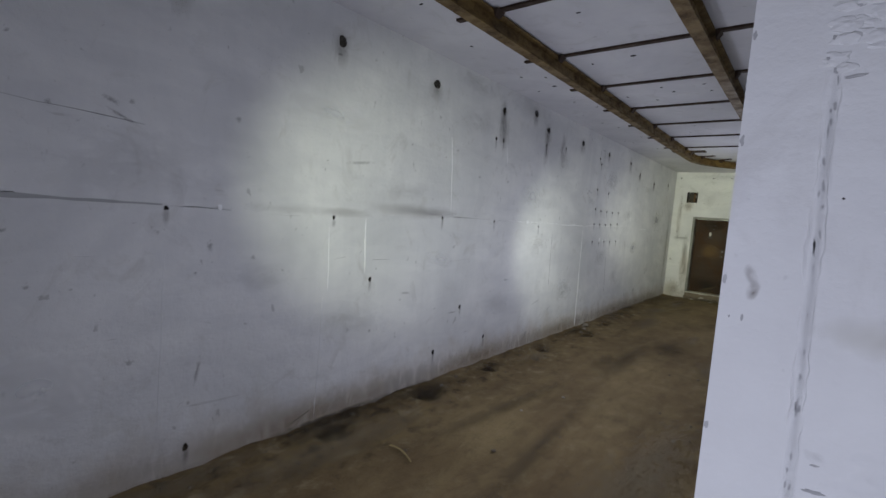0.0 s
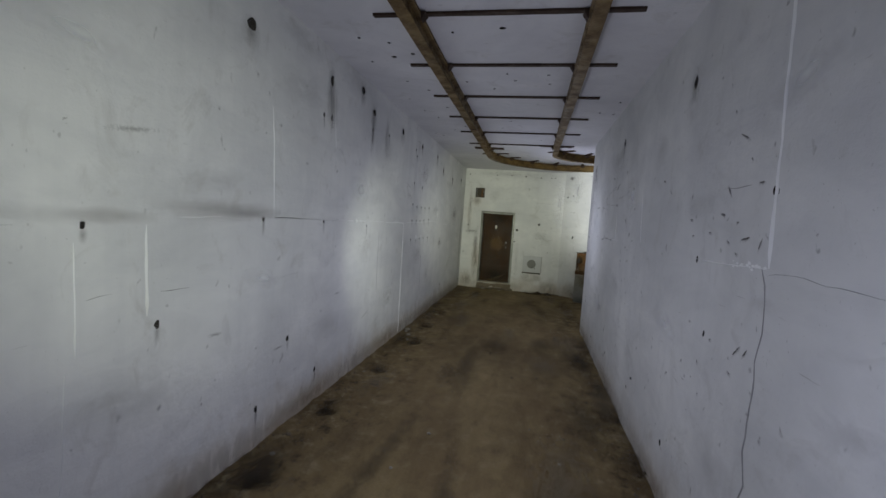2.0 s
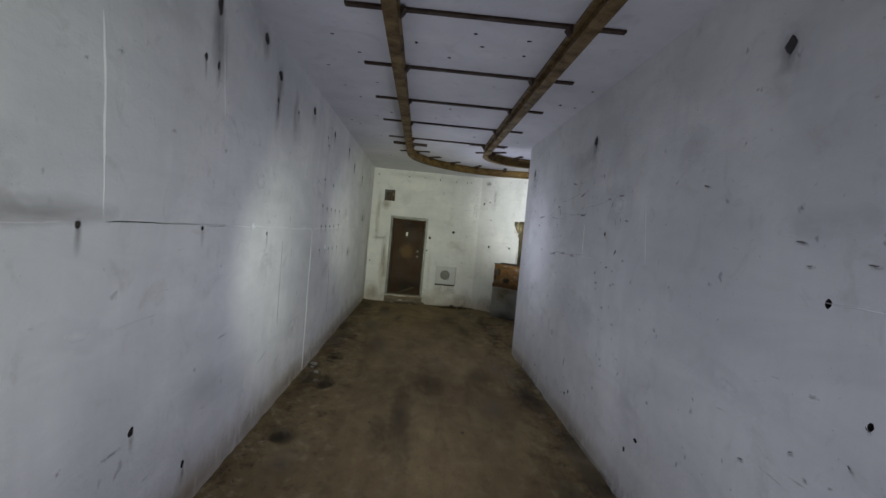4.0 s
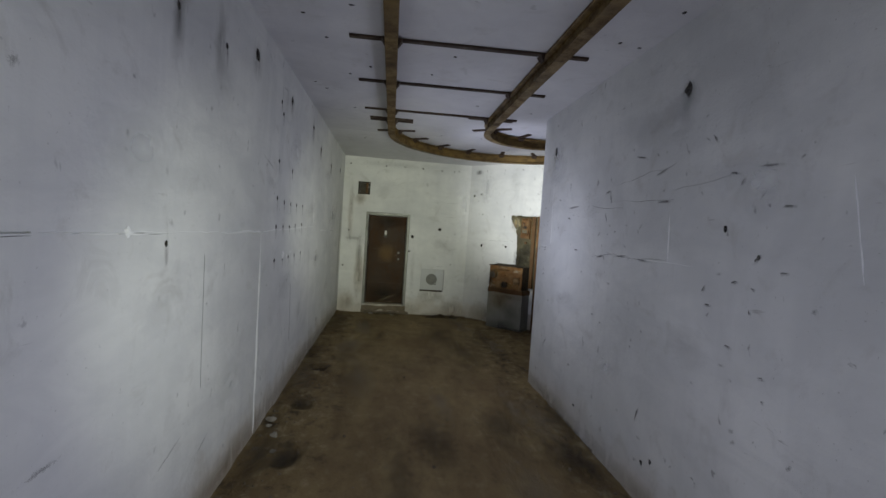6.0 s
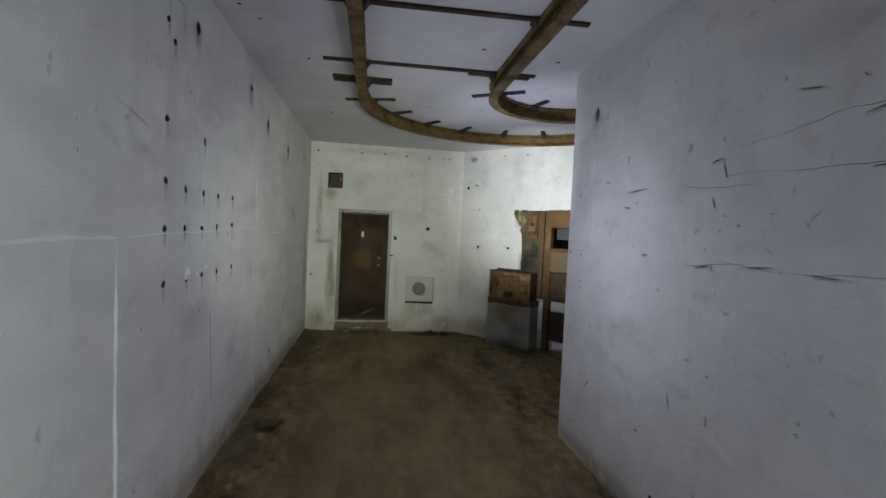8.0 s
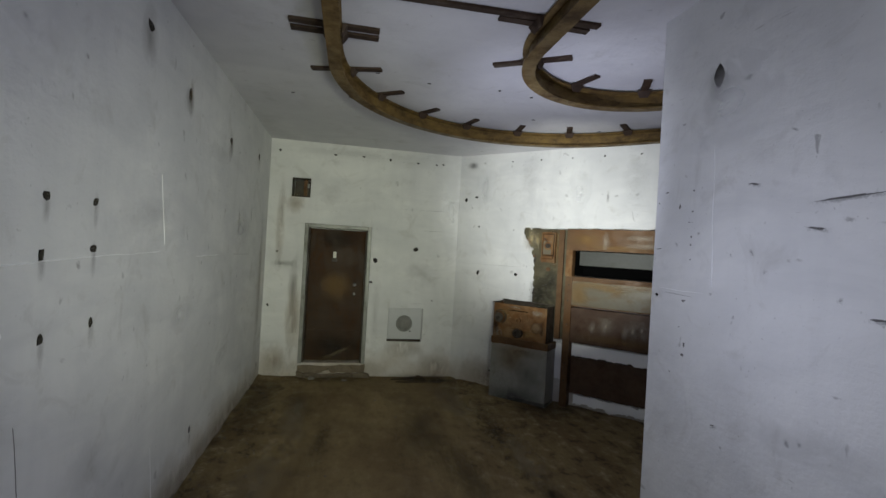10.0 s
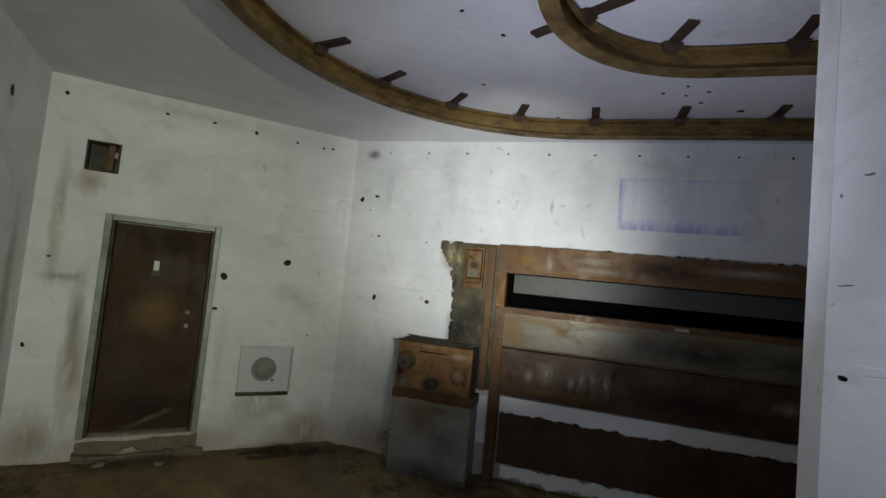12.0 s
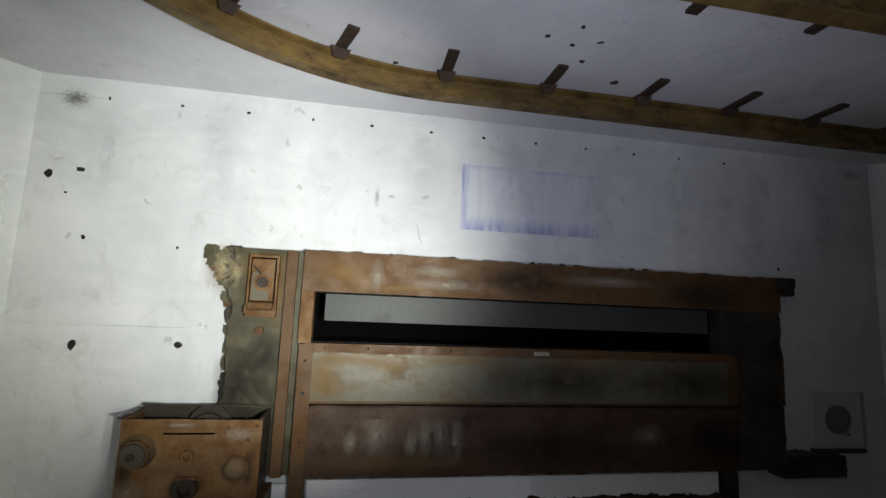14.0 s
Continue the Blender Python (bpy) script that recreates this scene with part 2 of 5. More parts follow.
def part(name, bm, mat, parent=None, label="", place=None):
    """Links a bmesh or a mesh as ONE object under a thing or a part."""
    if isinstance(bm, bmesh.types.BMesh):
        me = bpy.data.meshes.new(name)
        bm.to_mesh(me)
        bm.free()
        me.materials.append(mat)
    else:
        me = bm
    ob = new(name, me)
    if place is not None:
        ob.matrix_world = place
    if parent is not None:
        ob.parent = parent
    if label:
        ob["label"] = label
    return ob


def thing(name, label, category, place=None, group=""):
    ob = new(name)
    ob.empty_display_size = 0.1
    if place is not None:
        ob.matrix_world = place
    return tagged(ob, label, category, group)


def box(x0, x1, y0, y1, z0, z1, bevel=0.0, rough=0.0, cuts=0, seed=0):
    """A box, bevelled; with cuts and rough its faces are divided and its edges made uneven."""
    bm = bmesh.new()
    bmesh.ops.create_cube(bm, size=1)
    for v in bm.verts:
        v.co = Vector(((x0 + x1) / 2 + v.co.x * (x1 - x0), (y0 + y1) / 2 + v.co.y * (y1 - y0), (z0 + z1) / 2 + v.co.z * (z1 - z0)))
    if bevel:
        bmesh.ops.bevel(bm, geom=bm.edges[:], offset=bevel, segments=2, affect="EDGES", profile=0.5)
    if cuts:
        long = [e for e in bm.edges if e.calc_length() > 0.12]
        bmesh.ops.subdivide_edges(bm, edges=long, cuts=cuts, use_grid_fill=True)
    if rough:
        for v in bm.verts:
            v.co += rough * noise.noise_vector(v.co * 9 + Vector((seed * 3.1, seed, 0)))
    return bm


def disc(radius, depth, sides=24, inner=0.0, taper=1.0):
    """A round plate lying in the xz plane, its front towards -y."""
    v, f = [], []
    rings = [(radius, 0), (radius * taper, -depth)]
    rings += [(inner, -depth), (inner, -depth * 0.2)] if inner else []
    for r, y in rings:
        v += [(r * math.cos(2 * math.pi * k / sides), y, r * math.sin(2 * math.pi * k / sides)) for k in range(sides)]
    for a in range(len(rings) - 1):
        for k in range(sides):
            n = (k + 1) % sides
            f.append((a * sides + k, a * sides + n, (a + 1) * sides + n, (a + 1) * sides + k))
    f.append(tuple((len(rings) - 1) * sides + k for k in range(sides)))
    return v, f


def dome(radius, height, sides=20, rings=6):
    v, f = [], []
    for a in range(rings):
        ang = math.pi / 2 * a / rings
        v += [(radius * math.cos(ang) * math.cos(2 * math.pi * k / sides), -height * math.sin(ang), radius * math.cos(ang) * math.sin(2 * math.pi * k / sides)) for k in range(sides)]
    v.append((0, -height, 0))
    for a in range(rings - 1):
        for k in range(sides):
            n = (k + 1) % sides
            f.append((a * sides + k, a * sides + n, (a + 1) * sides + n, (a + 1) * sides + k))
    f += [((rings - 1) * sides + k, (rings - 1) * sides + (k + 1) % sides, len(v) - 1) for k in range(sides)]
    return v, f


def lump(radius, seed, flat=0.6):
    bm = bmesh.new()
    bmesh.ops.create_icosphere(bm, subdivisions=2, radius=radius)
    for v in bm.verts:
        v.co *= 1 + 0.75 * noise.noise(v.co / radius * 1.4 + Vector((seed * 5.3, seed, 0)))
        v.co.z = max(v.co.z * flat, -radius * 0.25)
    return bm


def sheet(name, place, u0, u1, v0, v1, thick, mat, holes=(), cuts=(), label="", category="wall", mitre=(0.0, 0.0)):
    """A wall or ceiling slab. In its own frame x runs along it, z up it, and its face looks towards -y.
    holes: (x, z, radius, depth) ragged anchor holes; cuts: (x0, x1, z0, z1, depth) square recesses, depth 0 goes through."""
    rnd = random.Random(name)
    us, vs = {u0, u1}, {v0, v1}
    wins = []
    for u, v, r, d in holes:
        s = r * 1.5
        wins.append((u - s, u + s, v - s, v + s))
    for a, b, c, e, d in cuts:
        wins.append((a, b, c, e))
    for a, b, c, e in wins:
        us |= {a, b}
        vs |= {c, e}
    us, vs = sorted(us), sorted(vs)
    verts, faces, mi, index = [], [], [], {}

    def vert(x, y, z):
        k = (round(x, 5), round(y, 5), round(z, 5))
        if k not in index:
            index[k] = len(verts)
            verts.append(k)
        return index[k]

    for a, b in zip(us, us[1:]):
        inside = [w for w in wins if w[0] - 1e-6 <= a and b <= w[1] + 1e-6]
        start = None
        for c, e in zip(vs, vs[1:]):
            free = not any(w[2] - 1e-6 <= c and e <= w[3] + 1e-6 for w in inside)
            if free:
                faces.append((vert(a, 0, c), vert(b, 0, c), vert(b, 0, e), vert(a, 0, e)))
                mi.append(0)
    for (u, v, r, d), (a, b, c, e) in zip(holes, wins):
        m, n = (a + b) / 2, (c + e) / 2
        outer = [vert(x, 0, z) for x, z in ((a, c), (m, c), (b, c), (b, n), (b, e), (m, e), (a, e), (a, n))]
        stretch = rnd.uniform(0.75, 1.25)
        rim = []
        for k in range(8):
            ang = math.pi * (1.25 + k / 4)
            q = r * rnd.uniform(0.62, 1.05)
            rim.append((u + q * math.cos(ang) / stretch, v + q * math.sin(ang) * stretch))
        inner = [vert(x, 0, z) for x, z in rim]
        back = [vert(u + 0.75 * (x - u), d, v + 0.75 * (z - v)) for x, z in rim]
        for k in range(8):
            j = (k + 1) % 8
            faces.append((outer[k], outer[j], inner[j], inner[k]))
            faces.append((inner[k], inner[j], back[j], back[k]))
            mi.extend((0, 1))
        faces.append(tuple(back))
        mi.append(1)
    for a, b, c, e, d in cuts:
        y = d or thick
        for (x0, z0), (x1, z1) in (((a, c), (b, c)), ((b, c), (b, e)), ((b, e), (a, e)), ((a, e), (a, c))):
            faces.append((vert(x0, 0, z0), vert(x1, 0, z1), vert(x1, y, z1), vert(x0, y, z0)))
            mi.append(0)
        if d:
            faces.append((vert(a, y, c), vert(b, y, c), vert(b, y, e), vert(a, y, e)))
            mi.append(0)
    # edges and back of the slab, its ends cut back where walls meet at a corner
    back_x = {u0: u0 + mitre[0], u1: u1 - mitre[1]}
    for (x0, z0), (x1, z1) in (((u0, v0), (u1, v0)), ((u1, v0), (u1, v1)), ((u1, v1), (u0, v1)), ((u0, v1), (u0, v0))):
        faces.append((vert(x0, 0, z0), vert(x1, 0, z1), vert(back_x[x1], thick, z1), vert(back_x[x0], thick, z0)))
        mi.append(0)
    if not any(d == 0 for *_, d in cuts):
        faces.append((vert(back_x[u0], thick, v0), vert(back_x[u1], thick, v0), vert(back_x[u1], thick, v1), vert(back_x[u0], thick, v1)))
        mi.append(0)
    me = mesh(name, verts, faces, mat, [HOLE])
    me.polygons.foreach_set("material_index", mi)
    ob = new(name, me)
    ob.matrix_world = place
    return tagged(ob, label, category, kind="structure")


def ridge(parent, x0, z0, x1, z1, width=0.012, height=0.008, mat=None, name="ridge", wander=0.008):
    """A raised casting seam on a wall's face, slightly wandering and of uneven height."""
    a, b = Vector((x0, 0, z0)), Vector((x1, 0, z1))
    way = (b - a).normalized()
    side = Vector((-way.z, 0, way.x))
    steps = max(3, int((b - a).length / 0.06))
    v, f = [], []
    for k in range(steps + 1):
        c = a.lerp(b, k / steps) + side * wander * (noise.noise(Vector((x0 * 7, k * 0.3, z0 * 5))) + 0.4 * noise.noise(Vector((x0 * 7, k * 1.1, z0 * 5))))
        w = width * (0.7 + 0.5 * noise.noise(Vector((k * 0.7, x0, 3.0))))
        h = height * (0.8 + 0.5 * noise.noise(Vector((k * 0.9, x1, 7.0))))
        worn = min(1.0, max(0.25, 0.75 + 1.3 * noise.noise(Vector((k * 0.13 + x0 * 3, z0, 11.0)))))
        w, h = w * worn, h * worn
        if k in (0, steps):
            w, h = w * 0.3, h * 0.3
        v += [c - side * w + Vector((0, 0.002, 0)), c - Vector((0, max(h, 0.002), 0)), c + side * w + Vector((0, 0.002, 0))]
    for k in range(steps):
        for j in (0, 1):
            f.append((3 * k + j, 3 * k + j + 1, 3 * k + j + 4, 3 * k + j + 3))
    return part(name, mesh(name, v, f, mat or RIDGE), None, parent)


def blotch(parent, x, z, w, h, mat, name="scuff_mark", lift=0.0025, turn=0.0, seed=0):
    """A thin ragged smear of dirt or paint on a wall's face."""
    rnd = random.Random(f"{x:.2f} {z:.2f} {seed}")
    n = 12
    rim = []
    for k in range(n):
        ang = 2 * math.pi * k / n
        q = rnd.uniform(0.45, 1.0)
        px, pz = w / 2 * q * math.cos(ang), h / 2 * q * math.sin(ang)
        rim.append((x + px * math.cos(turn) - pz * math.sin(turn), z + px * math.sin(turn) + pz * math.cos(turn)))
    v = [(a, -lift, b) for a, b in rim] + [(a * 1.0, 0.001, b) for a, b in rim]
    f = [tuple(range(n))[::-1]] + [(k, (k + 1) % n, n + (k + 1) % n, n + k) for k in range(n)]
    return part(name, mesh(name, v, f, mat), None, parent)


def soft_stain(name, colour, strength, scale=5.0, streak=(1, 1, 1), breakup=1.1):
    """A stain that fades out at its rim and breaks up into the surface under it."""
    m, nt, b = material(name, 0.9)
    tc = nt.nodes.new("ShaderNodeTexCoord")
    length = nt.nodes.new("ShaderNodeVectorMath")
    length.operation = "LENGTH"
    nt.links.new(tc.outputs["Object"], length.inputs[0])
    n = noise_tex(nt, coords(nt, streak), scale, 6, 0.68, 0.5)
    edge = times(nt, length.outputs["Value"], times(nt, times(nt, n, 0.5, "SUBTRACT"), breakup), "ADD")
    fade = ramp(nt, edge, 0.05, 0.46, 1.0, 0.0)
    nt.links.new(times(nt, fade, times(nt, ramp(nt, n, 0.3, 0.62), strength)), b.inputs["Alpha"])
    b.inputs["Base Color"].default_value = (*colour, 1)
    return m


STAIN_GREY = soft_stain("grey_smear", (0.36, 0.365, 0.38), 0.24, 4.0, (1, 1, 2.2), 1.6)
STAIN_DARK = soft_stain("sooty_stain", (0.16, 0.15, 0.135), 0.55, 7.0, (2, 2, 0.7))
STAIN_RUST = soft_stain("rust_wash", (0.33, 0.235, 0.12), 0.62, 5.0, (2.2, 2.2, 0.6))
STAIN_SMUDGE = soft_stain("brown_smudge", (0.36, 0.31, 0.26), 0.32, 5.0, (1, 1, 2))
STAIN_SCUFF = soft_stain("rubbed_scuff", (0.15, 0.145, 0.14), 0.75, 75.0, (1, 1, 1), 2.4)
STAIN_DIRT = soft_stain("dark_dirt", (0.035, 0.026, 0.014), 0.75, 13.0, (1.5, 0.8, 1), 2.0)
STAIN_PALE = soft_stain("pale_limewash", (0.84, 0.85, 0.86), 0.55, 3.0, (1, 1, 1.5))
STAIN_DUST = soft_stain("pale_dust", (0.25, 0.2, 0.12), 0.75, 13.0, (1.6, 0.7, 1), 2.0)
STAIN_SCRAPE = soft_stain("pale_scrape", (0.42, 0.37, 0.29), 0.85, 26.0, (2.2, 2.2, 0.7), 1.8)
STAIN_FLECK = soft_stain("cream_flecks", (0.55, 0.46, 0.26), 0.95, 38.0, (1, 1, 1), 2.6)
# ochre for rust blooms, and for the pedestal's painted reflection
RUST_SHEEN_OCHRE = soft_stain("ochre_rust_sheen", (0.3, 0.175, 0.055), 0.7, 16.0, (1, 1, 1.5))
# one black for grime, pit fill and the shutter's painted light falloff
GRIME_SHADE_BLACK = soft_stain("black_grime_shade", (0.02, 0.017, 0.013), 0.9, 5.0)
STAIN_MESH = mesh("stain", [(-0.5, 0, -0.5), (0.5, 0, -0.5), (0.5, 0, 0.5), (-0.5, 0, 0.5)], [(0, 1, 2, 3)], STAIN_GREY)
STAIN_MESHES = {}
STAIN_COUNT = [0]


def ragged_strip(x0, x1, z, h0, h1):
    """A thin strip along a wall, of height h0 to h1, with ragged edges."""
    n = int((x1 - x0) / 0.03)
    v = []
    for k in range(n + 1):
        x, h = x0 + (x1 - x0) * k / n, h0 + (h1 - h0) * k / n
        a = 0.3 * h * noise.noise(Vector((x * 9, 1.0, z)))
        b = 0.3 * h * noise.noise(Vector((x * 9, 4.0, z)))
        v += [(x, -0.003, z + a), (x, -0.003, z + h + b), (x, 0.004, z + a), (x, 0.004, z + h + b)]
    f = []
    for k in range(n):
        i = 4 * k
        f += [(i, i + 4, i + 5, i + 1), (i + 2, i, i + 1, i + 3), (i + 1, i + 5, i + 7, i + 3), (i + 4, i, i + 2, i + 6)]
    return v, f


def stain(parent, x, z, w, h, mat, turn=0.0, name="stain", lift=0.0):
    """A soft stain on a wall's face; each lies a hair over the one before it."""
    if mat.name not in STAIN_MESHES:
        me = STAIN_MESH.copy()
        me.materials.clear()
        me.materials.append(mat)
        STAIN_MESHES[mat.name] = me
    STAIN_COUNT[0] += 1
    ob = new(name, STAIN_MESHES[mat.name])
    ob.parent = parent
    ob.matrix_local = pose(x, -lift - 0.0015 - 0.00004 * (STAIN_COUNT[0] % 80), z, 0, turn, 0) @ Matrix.Diagonal((w, 1, h, 1))
    return ob


# ---- plan ----
LEFT, RIGHT, END, TOP = -2.26, 0.375, 11.62, 3.0
START, INNER = -0.08, 7.66  # where the long right-hand wall begins and ends
CORNER = Vector((0.2, END, 0))  # where the end wall meets the shutter wall
LEFT_WALL = pose(LEFT, 0, 0, 0, 0, 90)  # its x runs along +y of the world
RIGHT_WALL = pose(RIGHT, 0, 0, 0, 0, -90)  # its x runs along -y of the world
END_WALL = pose(0, END, 0)
SHUTTER_WALL = pose(CORNER.x, CORNER.y, 0, 0, 0, -45)
CEIL = pose(0, 0, TOP, 90, 0, 0)  # its x along +x, its z along -y, face down


PITS = ((-2.06, 2.35, 0.13), (-2.02, 4.56, 0.11), (-1.96, 5.8, 0.13), (-2.03, 6.8, 0.12), (-2.03, 7.9, 0.1), (-2.08, 3.4, 0.1), (-2.04, 1.31, 0.12))


def floor():
    xs, ys = np.linspace(-2.5, 5.5, 200), np.linspace(-3.6, 12.2, 396)
    v, f = [], []
    for y in ys:
        for x in xs:
            n = noise.noise(Vector((x * 1.3, y * 0.8, 0))) * 0.012 + noise.noise(Vector((x * 4, y * 2.5, 3))) * 0.006
            side = max(0.0, 1 - (x - LEFT) / 0.35) * 0.025 * (0.6 + noise.noise(Vector((0, y * 2, 9))))
            rubbly = min(1.0, max(0.0, abs(x + 0.85) - 0.75) / 0.35) if x < 0.5 else 0.4
            n += rubbly * 0.016 * noise.noise(Vector((x * 9, y * 7, 6))) + rubbly * 0.008 * noise.noise(Vector((x * 19, y * 16, 8)))
            for px, py, pr in PITS:
                d = math.hypot(x - px, (y - py) * 0.75) / pr
                if d < 1.6:
                    n += 0.014 * math.exp(-((d - 1.15) / 0.25) ** 2) - 0.055 * max(0.0, 1 - d * d) * (0.8 + 0.6 * noise.noise(Vector((x * 14, y * 14, 1))))
            v.append((x, y, n + side))
    w = len(xs)
    for a in range(len(ys) - 1):
        for b in range(w - 1):
            f.append((a * w + b, a * w + b + 1, (a + 1) * w + b + 1, (a + 1) * w + b))
    ob = new("floor", mesh("floor", v, f, FLOOR, smooth=True))
    return tagged(ob, "trodden brown dirt over a concrete floor, with ruts and dark patches", "floor", kind="structure")


floor()

# anchor holes of the long wall: along the top, the row at mid height and near the floor
HOLES_TOP = [(0.3, 2.74), (1.37, 2.76), (2.43, 2.74), (3.57, 2.75), (4.29, 2.87), (4.64, 2.74), (5.77, 2.76), (6.87, 2.75), (8.03, 2.76), (9.69, 2.54), (8.64, 2.61), (10.9, 2.62)]
HOLES_MID = [(0.26, 1.54), (1.38, 1.53), (2.64, 1.57), (3.55, 1.565), (4.6, 1.53), (6.5, 2.16), (7.02, 2.135), (6.5, 1.85), (6.75, 1.83), (7.02, 1.825), (7.29, 1.83), (7.61, 1.835), (6.5, 1.61), (6.75, 1.61), (7.01, 1.615), (7.28, 1.62), (7.61, 1.64)]
HOLES_LOW = [(6.5, 1.33), (6.79, 1.325), (7.03, 1.33), (7.3, 1.325), (7.62, 1.33), (3.03, 0.68), (3.52, 0.295), (2.65, 0.28), (1.77, 1.05), (0.4, 0.15), (3.45, 2.44), (3.6, 2.45), (4.62, 2.55), (5.2, 2.6), (6.49, 2.64), (6.57, 2.56), (9.0, 0.35), (11.41, 0.2)]
holes = [(u, v, 0.05 if v > 2.7 and u < 7 else 0.042, 0.07) for u, v in HOLES_TOP]
holes += [(u, v, 0.025 if u > 5 else 0.017, 0.05) for u, v in HOLES_MID] + [(u, v, 0.024, 0.05) for u, v in HOLES_LOW]
wall_left = sheet("wall_left", LEFT_WALL, -3.4, END + 0.3, -0.15, TOP, 0.3, WALL, holes,
                  [(-1.6, -0.35, 1.558, 1.58, 0.012), (2.78, 3.84, 1.583, 1.589, 0.012), (0.34, 0.62, 1.55, 1.556, 0.008)],
                  "whitewashed board-marked concrete wall with rows of dark anchor holes")
for x0, z0, x1, z1, w in ((6.1, 0.03, 6.06, 1.56, 0.014), (5.25, 1.575, 6.08, 1.575, 0.010), (2.7, 2.32, 2.77, 1.6, 0.007), (1.69, 1.53, 1.71, 1.1, 0.012),
                          (1.34, 1.46, 1.36, 1.0, 0.010), (1.32, 0.95, 1.30, 0.05, 0.005), (8.27, 2.04, 8.36, 1.66, 0.004),
                          (4.1, 1.58, 5.2, 1.578, 0.006), (1.9, 1.575, 2.6, 1.58, 0.004), (3.86, 1.585, 4.6, 1.575, 0.005), (6.1, 1.575, 8.3, 1.62, 0.005),
                          (3.62, 2.72, 3.72, 2.2, 0.006), (0.24, 0.3, 0.26, 1.3, 0.002), (8.9, 1.58, 9.5, 1.575, 0.006)):
    ridge(wall_left, x0, z0, x1, z1, w * 1.3, w * 0.9)
ridge(wall_left, 8.32, 0.51, 8.39, 0.03, 0.006, 0.004)
for x0, z0, x1, z1 in ((7.19, 1.06, 7.27, 0.47), (1.4, 1.225, 1.52, 1.235), (1.79, 1.215, 1.98, 1.21), (5.02, 1.46, 5.05, 0.75)):
    ridge(wall_left, x0, z0, x1, z1, 0.004, 0.002, SCUFF, "crack", 0.01)
for x, z, w, h, a in ((0.1, 0.72, 0.06, 0.04, 0), (6.5, 2.72, 0.02, 0.22, 0), (6.62, 2.78, 0.16, 0.025, 0), (6.68, 2.7, 0.02, 0.18, 0), (2.9, 0.64, 0.16, 0.02, 0),
                      (1.2, 0.1, 0.3, 0.015, -20), (0.45, 0.6, 0.03, 0.2, 10), (0.5, 1.33, 0.04, 0.08, 0), (4.7, 0.55, 0.3, 0.015, -15), (5.1, 0.42, 0.18, 0.02, -20), (2.2, 0.9, 0.14, 0.03, 5), (3.9, 0.9, 0.2, 0.02, 0),
                      (4.5, 0.16, 0.12, 0.02, -40), (6.2, 2.1, 0.4, 0.02, 12), (1.6, 1.95, 0.3, 0.03, -8), (0.0, 2.05, 0.1, 0.03, 20), (0.05, 1.98, 0.16, 0.02, 25)):
    stain(wall_left, x, z, w, h, STAIN_SCUFF, a, "scuff")
for k in range(70):
    stain(wall_left, random.uniform(-0.4, 11.2), random.uniform(0.15, 2.7), random.uniform(0.015, 0.05), random.uniform(0.012, 0.04), STAIN_SCUFF, random.uniform(-60, 60), "scuff")
rnd = random.Random(3)
for u, v in HOLES_TOP:
    stain(wall_left, u - 0.01, v - 0.05, rnd.uniform(0.16, 0.26), rnd.uniform(0.22, 0.4), STAIN_DARK if u < 9 else STAIN_GREY)
for u, v in HOLES_MID + HOLES_LOW:
    stain(wall_left, u, v - 0.04, 0.05, rnd.uniform(0.1, 0.2), STAIN_DARK)
for u, v, w, h in ((3.6, 2.55, 0.3, 0.5), (4.2, 2.9, 1.3, 0.3), (4.62, 2.5, 0.16, 0.6), (3.1, 2.9, 1.0, 0.22), (2.4, 1.62, 1.4, 0.12), (1.1, 1.57, 1.3, 0.09), (5.1, 2.6, 0.2, 0.5)):
    stain(wall_left, u, v, w, h, STAIN_DARK if h > 0.45 else STAIN_GREY)
for k in range(22):
    stain(wall_left, -0.3 + 0.5 * k + rnd.uniform(-0.2, 0.2), (0.6, 1.9, 1.15, 2.4)[k % 4] + rnd.uniform(-0.15, 0.15), rnd.uniform(0.4, 1.0), rnd.uniform(0.15, 0.5), STAIN_GREY if k % 3 else STAIN_PALE, rnd.uniform(-12, 12))
for u, w in ((1.2, 2.4), (3.4, 2.4), (5.6, 2.4), (7.8, 2.6), (10.0, 2.6)):
    stain(wall_left, u, 0.08, w * 1.3, 0.34, STAIN_RUST)
for u, v, w, h in ((10.12, 1.9, 0.07, 0.4), (10.66, 1.97, 0.06, 0.25), (9.7, 2.5, 0.14, 0.22), (8.66, 2.6, 0.1, 0.3), (11.3, 1.2, 0.3, 2.0)):
    stain(wall_left, u, v, w, h, STAIN_RUST)
for u, v, w, h in ((2.2, 1.62, 1.3, 0.16), (1.5, 1.57, 0.6, 0.1), (2.5, 1.6, 0.7, 0.1)):
    stain(wall_left, u, v, w, h, STAIN_SMUDGE)
# the open cold joint near the entrance, and hairline cracks
joint = ragged_strip(-1.6, 0.24, 1.553, 0.045, 0.007)
part("joint", mesh("joint", *joint, PATCH), None, wall_left, "rough grey open joint")
for x0, z0, x1, z1 in ((0.22, 1.556, 0.62, 1.545), (2.78, 1.587, 3.84, 1.578), (0.84, 1.53, 1.13, 1.528), (4.0, 1.58, 4.62, 1.575), (-0.6, 2.0, 0.15, 1.96), (9.95, 1.57, 10.6, 1.56)):
    ridge(wall_left, x0, z0, x1, z1, 0.004, 0.0025, SCUFF, "crack")

# the end wall, with the doorway's niche and a square duct over it
DX0, DX1, DZ0, DZ1 = -1.80, -0.95, 0.17, 1.96
